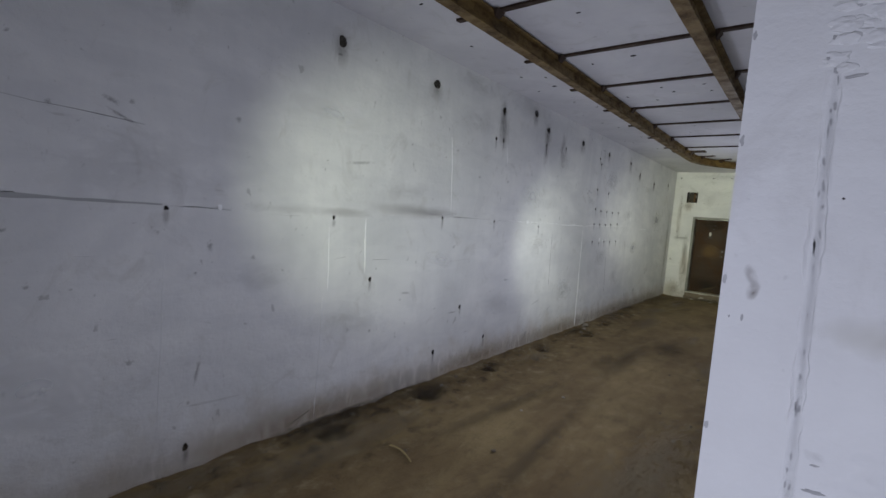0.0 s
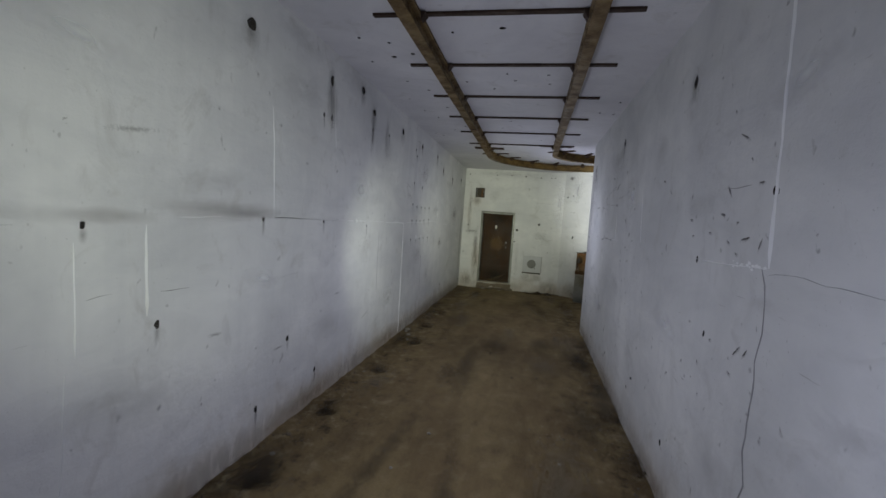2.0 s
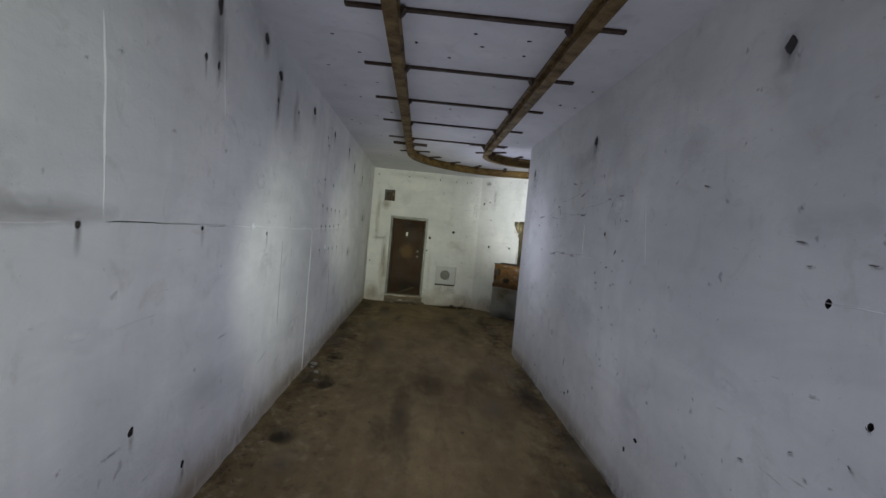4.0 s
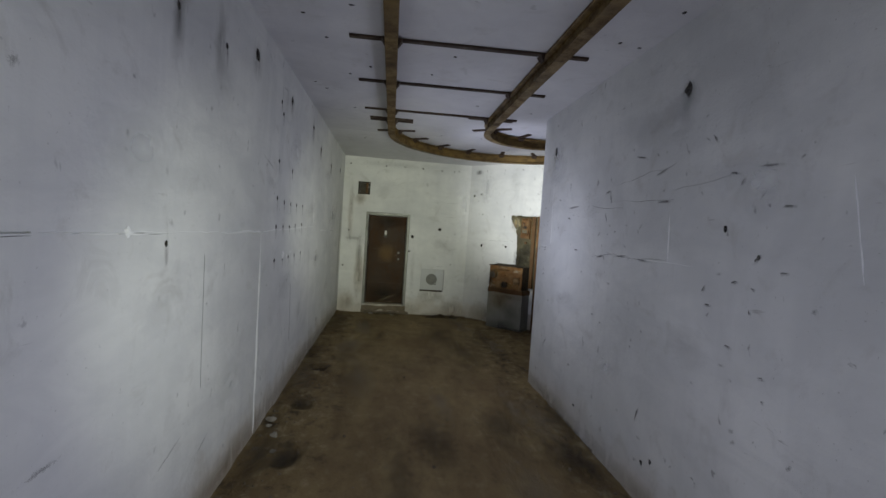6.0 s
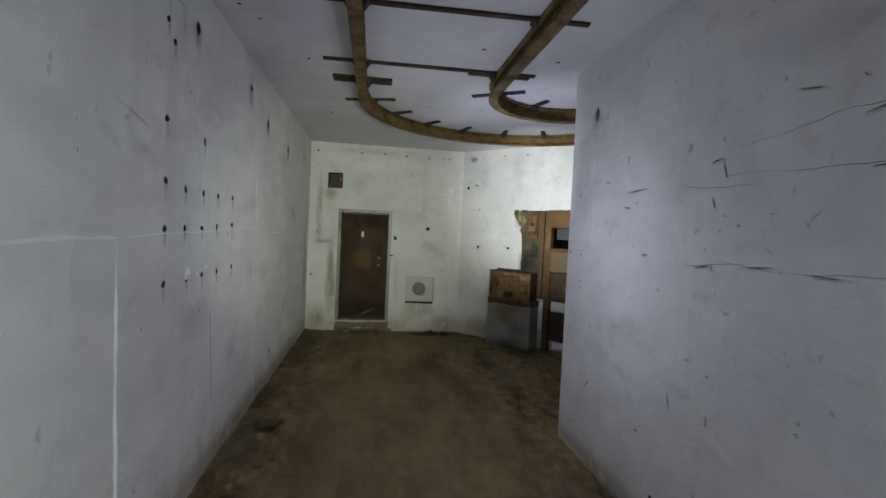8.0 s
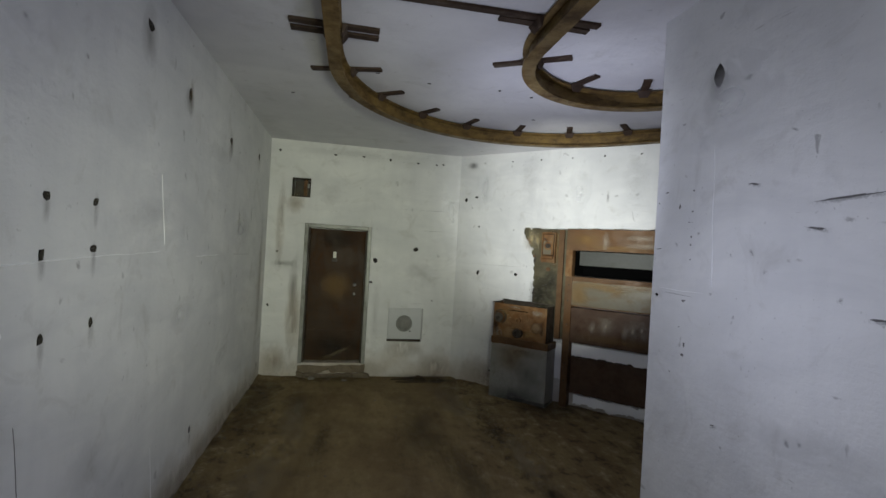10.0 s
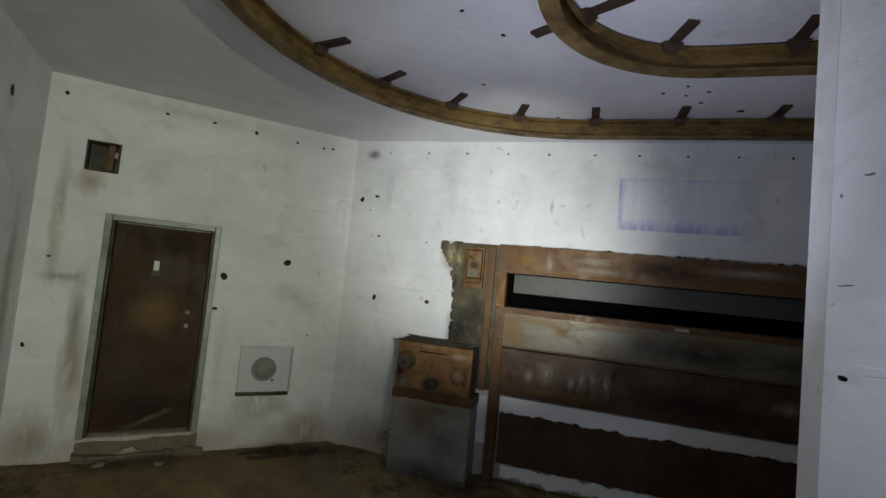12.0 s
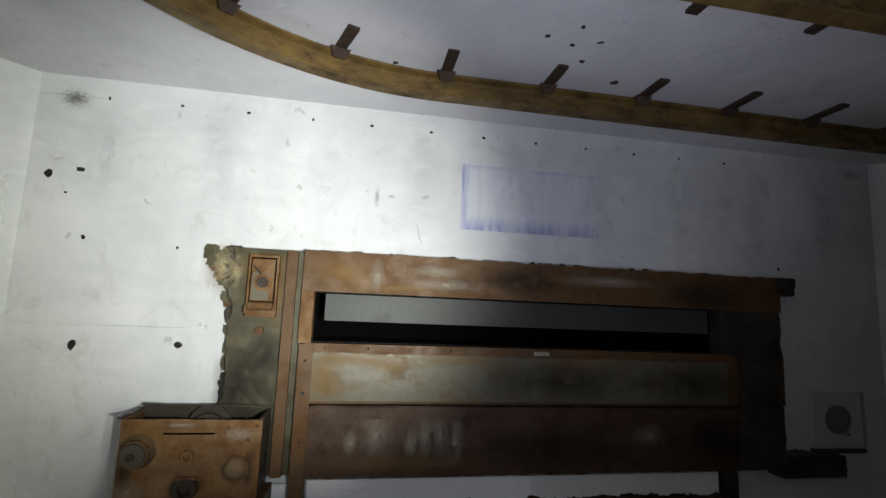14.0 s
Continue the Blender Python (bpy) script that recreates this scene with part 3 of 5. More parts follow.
end_holes = [(-0.36, 1.70, 0.035, 0.06), (-0.885, 1.53, 0.04, 0.05), (-0.93, 1.24, 0.02, 0.05), (-2.2, 0.9, 0.018, 0.04), (-0.39, 2.85, 0.018, 0.04), (-0.14, 2.85, 0.015, 0.04),
             (-0.05, 2.86, 0.015, 0.04), (-0.76, 2.86, 0.02, 0.04), (-1.11, 2.87, 0.018, 0.04), (-1.47, 2.86, 0.018, 0.04), (-2.15, 2.86, 0.02, 0.04), (-2.12, 1.58, 0.016, 0.03), (-0.1, 1.02, 0.012, 0.03)]
wall_end = sheet("wall_end", END_WALL, LEFT - 0.3, 0.34, -0.15, TOP, 0.45, WALL, end_holes,
                 [(DX0, DX1, DZ0, DZ1, 0.26), (-1.985, -1.755, 2.285, 2.53, 0.3)], "whitewashed concrete end wall with dirt splashed along its foot")
for x0, z0, x1, z1, w in ((-0.66, 2.22, 0.06, 2.235, 0.005), (-0.3, 1.95, 0.15, 1.96, 0.004), (-0.4, 0.97, 0.15, 0.99, 0.004)):
    ridge(wall_end, x0, z0, x1, z1, w, 0.004, PATCH)
for x, z, w, h, mat in ((-1.93, 2.2, 0.34, 0.34, STAIN_RUST), (-1.9, 1.1, 0.16, 1.1, STAIN_DARK), (-1.88, 0.7, 0.3, 1.2, STAIN_RUST), (-2.02, 1.43, 0.36, 0.1, STAIN_DARK), (-0.85, 0.8, 0.12, 1.3, STAIN_GREY),
                        (-2.1, 1.9, 0.12, 1.4, STAIN_RUST), (-1.5, 2.3, 0.4, 0.5, STAIN_GREY), (-0.3, 1.4, 0.6, 0.5, STAIN_GREY), (-0.45, 0.38, 0.7, 0.3, STAIN_RUST), (0.0, 0.15, 0.6, 0.5, STAIN_RUST),
                        (-1.3, 0.1, 1.6, 0.34, STAIN_RUST), (-1.1, 2.9, 2.4, 0.18, STAIN_GREY), (-2.1, 0.2, 0.4, 0.5, STAIN_RUST), (0.1, 2.2, 0.35, 1.4, STAIN_PALE)):
    stain(wall_end, x, z, w, h, mat)

# the shutter wall, at 45 degrees
row = [(u, 2.885, 0.012, 0.03) for u in (0.37, 0.77, 1.15, 1.54, 1.91, 2.3, 2.66, 3.03, 3.4, 3.77, 4.13, 4.5)]
wall_shutter = sheet("wall_shutter", SHUTTER_WALL, -0.1, 5.9, -0.15, TOP, 0.4, WALL,
                     row + [(0.11, 2.4, 0.028, 0.05), (0.27, 2.44, 0.024, 0.05), (0.21, 2.3, 0.01, 0.03), (0.33, 2.05, 0.016, 0.04), (0.35, 1.45, 0.03, 0.05), (0.89, 1.46, 0.026, 0.05),
                            (0.83, 2.02, 0.01, 0.03), (0.6, 0.2, 0.018, 0.04), (4.93, 2.12, 0.015, 0.03)], [(1.626, 4.35, 1.5, 1.8, 0.35)],
                     "whitewashed concrete wall set at an angle, behind a rusted steel shutter")
ridge(wall_shutter, 0.03, 1.565, 0.98, 1.555, 0.006, 0.004, PATCH)
for x, z, w, h in ((0.19, 2.86, 0.2, 0.14), (0.2, 2.86, 0.12, 0.09), (5.62, 2.9, 0.25, 0.1), (1.97, 2.42, 0.04, 0.16), (2.06, 2.43, 0.06, 0.03), (0.4, 2.55, 0.12, 0.5)):
    stain(wall_shutter, x, z, w, h, STAIN_SCUFF if h < 0.2 else STAIN_GREY)
ridge(wall_shutter, 0.02, 2.885, 0.36, 2.875, 0.005, 0.003, SCUFF, "crack")
for k in range(9):
    stain(wall_shutter, 0.4 + 0.62 * k, 2.55 + 0.1 * math.sin(k * 2.3), 0.3, 0.9, STAIN_GREY if k % 2 else STAIN_PALE)
stain(wall_shutter, 0.6, 0.15, 1.0, 0.5, STAIN_RUST)
stain(wall_shutter, 1.1, 1.9, 0.3, 0.4, STAIN_RUST)
stencil = part("stencil", box(2.52, 3.49, -0.003, 0.002, 2.25, 2.69), BLUE, wall_shutter, "faded blue stencilled rectangle")

# the far wall past the shutter, and the inner wall of the turn
far = CORNER + Vector((math.sin(math.radians(45)), -math.sin(math.radians(45)), 0)) * 5.8
sheet("wall_far", pose(far.x, far.y, 0, 0, 0, -90), 0.0, 5.0, -0.15, TOP, 0.3, WALL, (), (), "whitewashed concrete wall beyond the turn")
wall_right = sheet("wall_right", RIGHT_WALL, -INNER, -START, -0.15, TOP, 0.5, WALL_SCUFFED,
                   [(-2.9, 2.575, 0.045, 0.06), (-5.07, 2.59, 0.05, 0.07), (-7.27, 2.58, 0.05, 0.07), (-1.81, 1.85, 0.028, 0.05), (-2.58, 1.535, 0.02, 0.04), (-2.91, 0.35, 0.022, 0.05),
                    (-3.98, 0.34, 0.02, 0.05), (-3.84, 0.46, 0.022, 0.05), (-5.25, 0.27, 0.02, 0.05), (-5.15, 0.32, 0.018, 0.04), (-6.36, 0.22, 0.018, 0.04), (-7.62, 1.55, 0.011, 0.03),
                    (-4.67, 1.77, 0.018, 0.04), (-4.44, 1.64, 0.012, 0.03), (-2.38, 1.17, 0.016, 0.03)],
                   [], "scuffed whitewashed concrete wall with black scratches", mitre=(0.5, 0.5))
for x0, z0, x1, z1, w in ((-1.83, 2.95, -1.8, 1.55, 0.014), (-2.6, 1.53, -1.8, 1.545, 0.012), (-4.03, 1.97, -3.95, 1.57, 0.010), (-5.16, 1.85, -5.14, 1.57, 0.010), (-5.9, 1.56, -4.9, 1.56, 0.005),
                          (-0.73, 1.98, -0.735, 1.55, 0.007), (-0.74, 1.5, -0.75, 0.7, 0.011), (-0.46, 1.7, 0.0, 1.705, 0.006), (-7.27, 2.25, -7.25, 1.62, 0.006), (-7.6, 1.59, -7.3, 1.585, 0.004)):
    ridge(wall_right, x0, z0, x1, z1, w * 1.3, w * 0.9)
for x0, z0, x1, z1, w in ((-1.81, 1.535, -1.2, 1.525, 0.003), (-1.2, 1.525, -0.76, 1.52, 0.005), (-0.66, 1.53, -0.3, 1.53, 0.006), (-0.3, 1.53, 0.05, 1.525, 0.006)):
    ridge(wall_right, x0, z0, x1, z1, w, 0.003, CRACK, "crack", 0.02)
ridge(wall_right, -2.6, 1.52, -2.1, 1.53, 0.004, 0.003, WALL_SCUFFED, "crack", 0.03)
ridge(wall_right, -1.815, 1.545, -1.85, 0.2, 0.014, 0.004, CRACK, "crack", 0.06)
for k in range(10):
    bm = lump(rnd.uniform(0.004, 0.01), k + 80)
    for q in bm.verts:
        q.co = Vector((q.co.x * 1.5, -q.co.z * 0.5, q.co.y * 0.8))
    part("plaster_dab", bm, RIDGE, wall_right).location = (-rnd.uniform(1.83, 2.14), 0.0, 1.55 + rnd.uniform(-0.02, 0.012))
for k in range(4):
    bm = lump(0.007, k + 110)
    for q in bm.verts:
        q.co = Vector((q.co.x * 2, -q.co.z * 0.35, q.co.y * 0.7))
    part("plaster_dab", bm, RIDGE, wall_right).location = (-1.83 - 0.05 * k, 0.0, 1.55)
rnd = random.Random(5)
# black scrapes of the wall: along it, height, length, slope
SCRAPES_FIRST = [(2.13, 2.11, 0.13, -24), (2.26, 2.25, 0.03, -50), (2.24, 1.88, 0.09, -45), (2.04, 2.00, 0.03, -42), (1.93, 1.89, 0.07, 2), (2.29, 1.77, 0.08, -9), (2.73, 1.75, 0.08, -5), (2.12, 1.73, 0.04, 15),
                 (2.43, 1.68, 0.06, -3), (2.68, 1.66, 0.05, 2), (2.20, 1.64, 0.05, -16), (2.10, 1.59, 0.05, -8), (2.02, 1.66, 0.13, 10), (1.89, 1.64, 0.07, 61), (2.39, 1.16, 0.03, -45), (2.29, 1.16, 0.05, 12),
                 (2.43, 1.01, 0.04, -41), (2.00, 1.18, 0.11, 40), (1.92, 1.19, 0.08, 48), (2.05, 1.07, 0.05, -7), (2.67, 0.95, 0.04, 19), (2.92, 0.80, 0.06, 12), (2.38, 0.86, 0.02, -39), (3.38, 2.03, 0.09, -12)]
SCRAPES_MIDDLE = [(4.80, 2.25, 0.07, -52), (5.28, 2.13, 0.17, 13), (4.64, 2.05, 0.09, -8), (4.58, 2.00, 0.07, 58), (4.42, 2.06, 0.16, -1), (4.30, 1.87, 0.08, 1), (4.67, 1.77, 0.04, -15), (4.45, 1.63, 0.08, 42),
                  (4.58, 1.51, 0.06, 20), (4.30, 1.58, 0.06, 6), (4.46, 1.49, 0.03, -10), (4.76, 1.37, 0.07, 2), (4.80, 1.45, 0.07, 60), (4.47, 1.38, 0.04, -71), (4.59, 1.19, 0.06, 0), (5.35, 0.55, 0.14, 69),
                  (4.37, 1.10, 0.05, 12), (4.35, 1.00, 0.03, 23), (5.23, 1.94, 0.19, 0), (5.25, 0.26, 0.04, -41), (5.16, 0.32, 0.05, -63), (5.34, 2.25, 0.04, -47), (5.43, 1.56, 0.23, -1)]
SCRAPES_LAST = [(6.00, 2.06, 0.12, 11), (5.95, 2.01, 0.14, -72), (6.68, 1.97, 0.30, 3), (6.01, 1.86, 0.09, -71), (5.85, 1.75, 0.03, 0), (6.06, 1.55, 0.18, 9), (5.73, 1.57, 0.26, 4), (6.56, 1.58, 0.12, 3),
                (6.26, 0.81, 0.13, -75), (6.54, 0.53, 0.09, 12), (7.22, 0.58, 0.17, 51), (7.43, 0.23, 0.05, -56), (6.13, 1.07, 0.04, 1), (5.50, 0.96, 0.03, 22), (5.53, 2.26, 0.17, -12), (6.78, 1.87, 0.11, -7),
                (5.98, 1.03, 0.04, 17), (7.05, 2.06, 0.08, -10), (7.20, 1.02, 0.05, 15)]
for y, z, size, slope in SCRAPES_FIRST + SCRAPES_MIDDLE + SCRAPES_LAST:
    blotch(wall_right, -y, z, size * 0.8, max(0.006, min(0.01, size * 0.13)), TICK, "scrape", 0.001, radians(slope))
    stain(wall_right, -y + 0.01, z - 0.005, size, 0.02, STAIN_SCUFF, -slope, "scuff")
    if rnd.random() < 0.5:
        stain(wall_right, -y + rnd.uniform(-0.2, 0.2), z + rnd.uniform(-0.15, 0.15), rnd.uniform(0.02, 0.06), rnd.uniform(0.012, 0.03), STAIN_SCUFF, rnd.uniform(-50, 50), "scuff")
# the rough first half metre: smeared plaster, streaks, pits painted as dark marks along the crack
rough = random.Random(23)
for k in range(48):
    bm = lump(rough.uniform(0.004, 0.011), k + 300)
    for q in bm.verts:
        q.co = Vector((q.co.x, -q.co.z * 0.5, q.co.y * rough.choice((0.8, 2.5))))
    part("plaster_dab", bm, WALL_SCUFFED if k % 3 else RIDGE, wall_right).location = (-rough.uniform(0.0, 0.45), 0.0, rough.uniform(1.15, 1.98))
for k in range(16):
    z = rough.uniform(1.1, 1.9)
    x = -rough.uniform(0.02, 0.6)
    ridge(wall_right, x, z, x - 0.005, z + rough.uniform(0.04, 0.16), 0.003, 0.0025, RIDGE, "ridge", 0.004)
for k in range(22):
    blotch(wall_right, -0.02 - 0.3 * rough.random() ** 1.4, 1.527 + rough.uniform(-0.008, 0.008), rough.uniform(0.005, 0.013), rough.uniform(0.003, 0.007), TICK, "pit", 0.003, rough.uniform(-0.6, 0.6), k)
for k in range(14):
    blotch(wall_right, -rough.uniform(0.0, 0.2), rough.uniform(1.71, 1.79), rough.uniform(0.01, 0.03), 0.003, TICK, "scrape", 0.001, rough.uniform(-0.2, 0.4), k)
# a row of plugged bolt marks near the far corner
for y, z, w, h in ((7.39, 2.07, 0.014, 0.012), (7.39, 1.97, 0.012, 0.01), (7.41, 1.92, 0.016, 0.006), (7.39, 1.85, 0.014, 0.012), (7.39, 1.81, 0.014, 0.012), (7.39, 1.74, 0.012, 0.01), (7.40, 1.33, 0.014, 0.03), (7.41, 1.28, 0.03, 0.02), (7.42, 1.54, 0.03, 0.016),
                   (7.44, 1.41, 0.012, 0.006), (7.49, 1.18, 0.01, 0.006), (7.48, 2.0, 0.016, 0.03), (7.58, 2.08, 0.04, 0.009), (7.64, 2.03, 0.01, 0.012), (7.62, 1.79, 0.06, 0.005), (7.48, 2.41, 0.03, 0.01)):
    blotch(wall_right, -y, z, w, h, TICK, "scrape", 0.001, 0.1, 5)
ridge(wall_right, -7.58, 1.57, -7.36, 1.565, 0.003, 0.002, SCUFF, "crack", 0.015)
# long thin scratches left by things dragged past
for y, z, size, slope in ((5.99, 1.94, 0.5, -2), (5.50, 2.13, 0.75, 5), (5.53, 1.96, 0.8, -3), (5.55, 1.57, 0.8, -1), (6.0, 1.56, 0.41, 6), (2.17, 1.89, 0.3, -1), (4.9, 2.02, 0.5, 4)):
    a = Vector((math.cos(radians(slope)), 0, math.sin(radians(slope)))) * size / 2
    ridge(wall_right, -y - a.x, z - a.z, -y + a.x, z + a.z, 0.0035, 0.002, SCUFF, "scratch", 0.02)
for k in range(16):
    stain(wall_right, -0.3 - 0.46 * k, (0.6, 1.9, 1.15, 2.3)[k % 4] + rnd.uniform(-0.15, 0.15), rnd.uniform(0.4, 0.9), rnd.uniform(0.15, 0.45), STAIN_GREY if k % 3 else STAIN_PALE, rnd.uniform(-15, 15))
for k in range(45):
    stain(wall_right, -rnd.uniform(0.1, 7.5), rnd.uniform(0.2, 2.5), rnd.uniform(0.015, 0.05), rnd.uniform(0.012, 0.04), STAIN_SCUFF, rnd.uniform(-60, 60), "scuff")
for y, z in ((2.9, 2.55), (5.07, 2.56), (7.27, 2.55)):
    stain(wall_right, -y, z - 0.06, 0.28, 0.5, STAIN_GREY)
    stain(wall_right, -y, z, 0.16, 0.2, STAIN_DARK)
for y in (1.0, 3.0, 5.0, 7.0):
    stain(wall_right, -y, 0.06, 2.6, 0.26, STAIN_RUST)
# the solid block behind that wall: its end face beside the entrance, and the slanting face round the turn
jamb = sheet("wall_jamb", pose(RIGHT, START, 0), 0.0, 3.2, -0.15, TOP, 0.3, PLASTER, [(0.109, 1.685, 0.0018, 0.006)], (), "thickly whitewashed end face of the wall beside the entrance", mitre=(0.3, 0))
JOINT_GREY = plain("grey_rough_mortar", (0.5, 0.5, 0.505), 0.95, 0.35)


def mortar_joint(z0, z1, seed):
    """The rough joint between the corner rendering and the wall: a shallow pitted groove with smeared lips."""
    v, f, n, m = [], [], int((z1 - z0) / 0.006), 8
    for k in range(n + 1):
        z = z0 + (z1 - z0) * k / n
        c = 0.094 - 0.0195 * (z - 1.4) + 0.003 * noise.noise(Vector((z * 6, seed, 0))) + 0.0012 * noise.noise(Vector((z * 40, seed, 5)))
        w = 0.0052 * (1 + 0.5 * noise.noise(Vector((z * 9, seed, 3))) + 0.45 * noise.noise(Vector((z * 47, seed, 1))))
        for j in range(m + 1):
            q = j / m * 2 - 1
            lip = 0.0012 * math.exp(-((abs(q) - 0.75) / 0.22) ** 2) * (0.8 + 1.2 * noise.noise(Vector((z * 34, q * 2, seed))))
            v.append((c + q * w * 1.7, 0.001 - 0.0016 * (1 - q * q) - lip, z))
    for k in range(n):
        for j in range(m):
            i = k * (m + 1) + j
            f.append((i, i + 1, i + m + 2, i + m + 1))
    return v, f


part("mortar_joint", mesh("mortar_joint", *mortar_joint(0.3, 1.83, 4), PLASTER), None, jamb, "rough whitewashed joint")
rnd = random.Random(17)
# the joint's pits are painted as small flat grey marks
for k in range(44):
    z = rnd.uniform(1.0, 1.83)
    blotch(jamb, 0.094 - 0.0195 * (z - 1.4) + rnd.uniform(-0.002, 0.004), z, rnd.uniform(0.0015, 0.0035), rnd.uniform(0.006, 0.02), JOINT_GREY, "pit", 0.0022, rnd.uniform(-0.2, 0.2), k)
for k in range(9):
    z = 1.05 + 0.09 * k
    stain(jamb, 0.0955 - 0.0195 * (z - 1.4), z, 0.014, 0.2, STAIN_GREY, -1, "stain", 0.003)
# the coarse smeared plaster above it, and small chips along the corner
for k in range(46):
    bm = lump(rnd.uniform(0.004, 0.012), k + 200)
    for q in bm.verts:
        q.co = Vector((q.co.x * 1.5, -q.co.z * 0.55, q.co.y * 0.8))
    part("plaster_dab", bm, PLASTER, jamb).location = (0.082 + abs(rnd.gauss(0, 0.05)), 0.0, rnd.uniform(1.815, 2.02))
for x, z, w, h in ((0.079, 1.845, 0.008, 0.006), (0.086, 1.83, 0.007, 0.009), (0.095, 1.832, 0.004, 0.004), (0.105, 1.822, 0.03, 0.005), (0.081, 1.868, 0.006, 0.006), (0.1, 1.9, 0.012, 0.005), (0.12, 1.338, 0.03, 0.006), (0.118, 1.37, 0.014, 0.003), (0.09, 1.79, 0.004, 0.014), (0.027, 1.53, 0.004, 0.012), (0.013, 1.53, 0.003, 0.005)):
    blotch(jamb, x, z, w, h, JOINT_GREY, "pit", 0.0012, 0.1, 3)
for k in range(16):
    z = 0.3 + 0.16 * k + rnd.uniform(-0.05, 0.05)
    blotch(jamb, 0.003, z, 0.006, rnd.uniform(0.012, 0.03), JOINT_GREY, "edge_chip", 0.0012, 0, k)
CHIP = soft_stain("bare_patch", (0.3, 0.27, 0.25), 0.9, 26.0)
stain(jamb, 0.036, 1.565, 0.016, 0.03, CHIP, 10, "chip")
stain(jamb, 0.031, 1.585, 0.013, 0.03, CHIP, -20, "chip")
for k in range(8):
    stain(jamb, 0.2 + 0.08 * k, 1.3 + 0.09 * ((k * 5) % 8), 0.2, 0.25, STAIN_GREY if k % 2 else STAIN_PALE)
stain(jamb, 0.17, 1.53, 0.16, 0.05, soft_stain("cream_wash", (0.66, 0.64, 0.56), 0.6, 5.0), 0, "stain")
inner_len = 4.4
NOSE = Vector((0.463, 7.75, 0))  # the blunt corner's far edge
sheet("wall_nose", pose(NOSE.x, NOSE.y, 0, 0, 0, -135), 0.0, 0.126, -0.15, TOP, 0.06, WALL, (), (), "narrow chamfered corner of the whitewashed wall", mitre=(0.02, 0.02))
sheet("wall_inner", pose(NOSE.x + inner_len * math.cos(radians(45)), NOSE.y - inner_len * math.sin(radians(45)), 0, 0, 0, 135), 0.0, inner_len, -0.15, TOP, 0.25, WALL, (), (), "whitewashed concrete wall round the turn", mitre=(0, 0.27))
# plain walls that close the place behind the entrance and past the turn
sheet("wall_back", pose(0, -3.3, 0, 0, 0, 180), -3.7, 2.6, -0.15, TOP, 0.3, WALL, (), (), "whitewashed concrete wall behind the entrance")
sheet("wall_side", pose(3.55, 0, 0, 0, 0, -90), 0.06, 3.3, -0.15, TOP, 0.3, WALL, (), (), "whitewashed concrete side wall of the entrance space")
sheet("wall_closing", pose(0, 4.4, 0, 0, 0, 180), -4.6, -2.9, -0.15, TOP, 0.3, WALL, (), (), "whitewashed concrete wall closing the passage")

CH1 = [(-1.94, 3.31), (-1.73, 3.41), (-0.83, 3.15), (-1.19, 3.22), (-1.25, 4.39), (-0.85, 4.14), (-0.78, 4.34), (-0.48, 4.16), (-1.0, 4.61), (-0.46, 4.42), (-2.02, 3.84), (-2.01, 5.07), (-2.02, 7.24), (-1.63, 5.42),
       (0.28, 5.03), (0.3, 5.55), (-1.04, 6.53), (-1.85, 5.96), (-1.75, 6.72), (-1.56, 6.49), (-0.9, 6.07), (-0.49, 7.36), (0.14, 5.51), (0.12, 7.46), (-2.1, 7.06)]
CH2 = [(-0.69, 9.02), (0.16, 9.04), (-0.13, 8.98), (0.79, 8.11), (-1.09, 8.94), (-1.78, 9.65), (0.42, 9.63), (1.36, 8.99), (1.38, 8.83), (1.49, 8.92), (1.54, 8.8), (1.66, 8.93), (1.96, 8.85), (1.18, 9.76),
       (-1.9, 2.4), (-1.75, 1.6), (-0.9, 2.2), (-0.6, 1.5), (-1.85, 4.4), (-1.7, 4.7), (-1.95, 5.6), (-1.8, 7.9), (-1.6, 3.65), (-1.78, 3.72)]
ceil_holes = [(x, -y, 0.028 if (x, y) in ((-0.83, 3.15), (1.96, 8.85), (-1.6, 3.65), (-1.78, 3.72)) else 0.017, 0.04) for x, y in CH1 + CH2]
sheet("ceiling", CEIL, -2.6, 4.6, -12.1, 3.6, 0.3, CEILING, ceil_holes, (), "whitewashed concrete ceiling with small bolt holes", "ceiling")


# ---- overhead rail ----
def sweep(path, profile, mat, name):
    """A profile (across, up) carried along a flat path of points."""
    v, f, n = [], [], len(profile)
    for k, p in enumerate(path):
        way = (path[min(k + 1, len(path) - 1)] - path[max(k - 1, 0)]).normalized()
        side = Vector((way.y, -way.x, 0))
        v += [p + side * a + Vector((0, 0, b)) for a, b in profile]
    for k in range(len(path) - 1):
        for j in range(n):
            f.append((k * n + j, k * n + (j + 1) % n, (k + 1) * n + (j + 1) % n, (k + 1) * n + j))
    f += [tuple(range(n))[::-1], tuple((len(path) - 1) * n + j for j in range(n))]
    return mesh(name, v, f, mat)


def rail_path(x, radius, centre, run):
    """Up the corridor at x, round to the right by 135 degrees, and on along the shutter wall."""
    pts = [Vector((x, y, 0)) for y in np.linspace(-3.2, centre.y, 24)]
    pts += [centre + Vector((radius * math.cos(a), radius * math.sin(a), 0)) for a in np.linspace(math.pi, math.pi / 4, 40)[1:]]
    way = Vector((1, -1, 0)).normalized()
    return pts + [pts[-1] + way * d for d in np.linspace(0, run, 12)[1:]]


H, W, T = 0.125, 0.042, 0.012  # height, half flange, plate of the rail's section
BEAM_TOP = TOP - 0.014
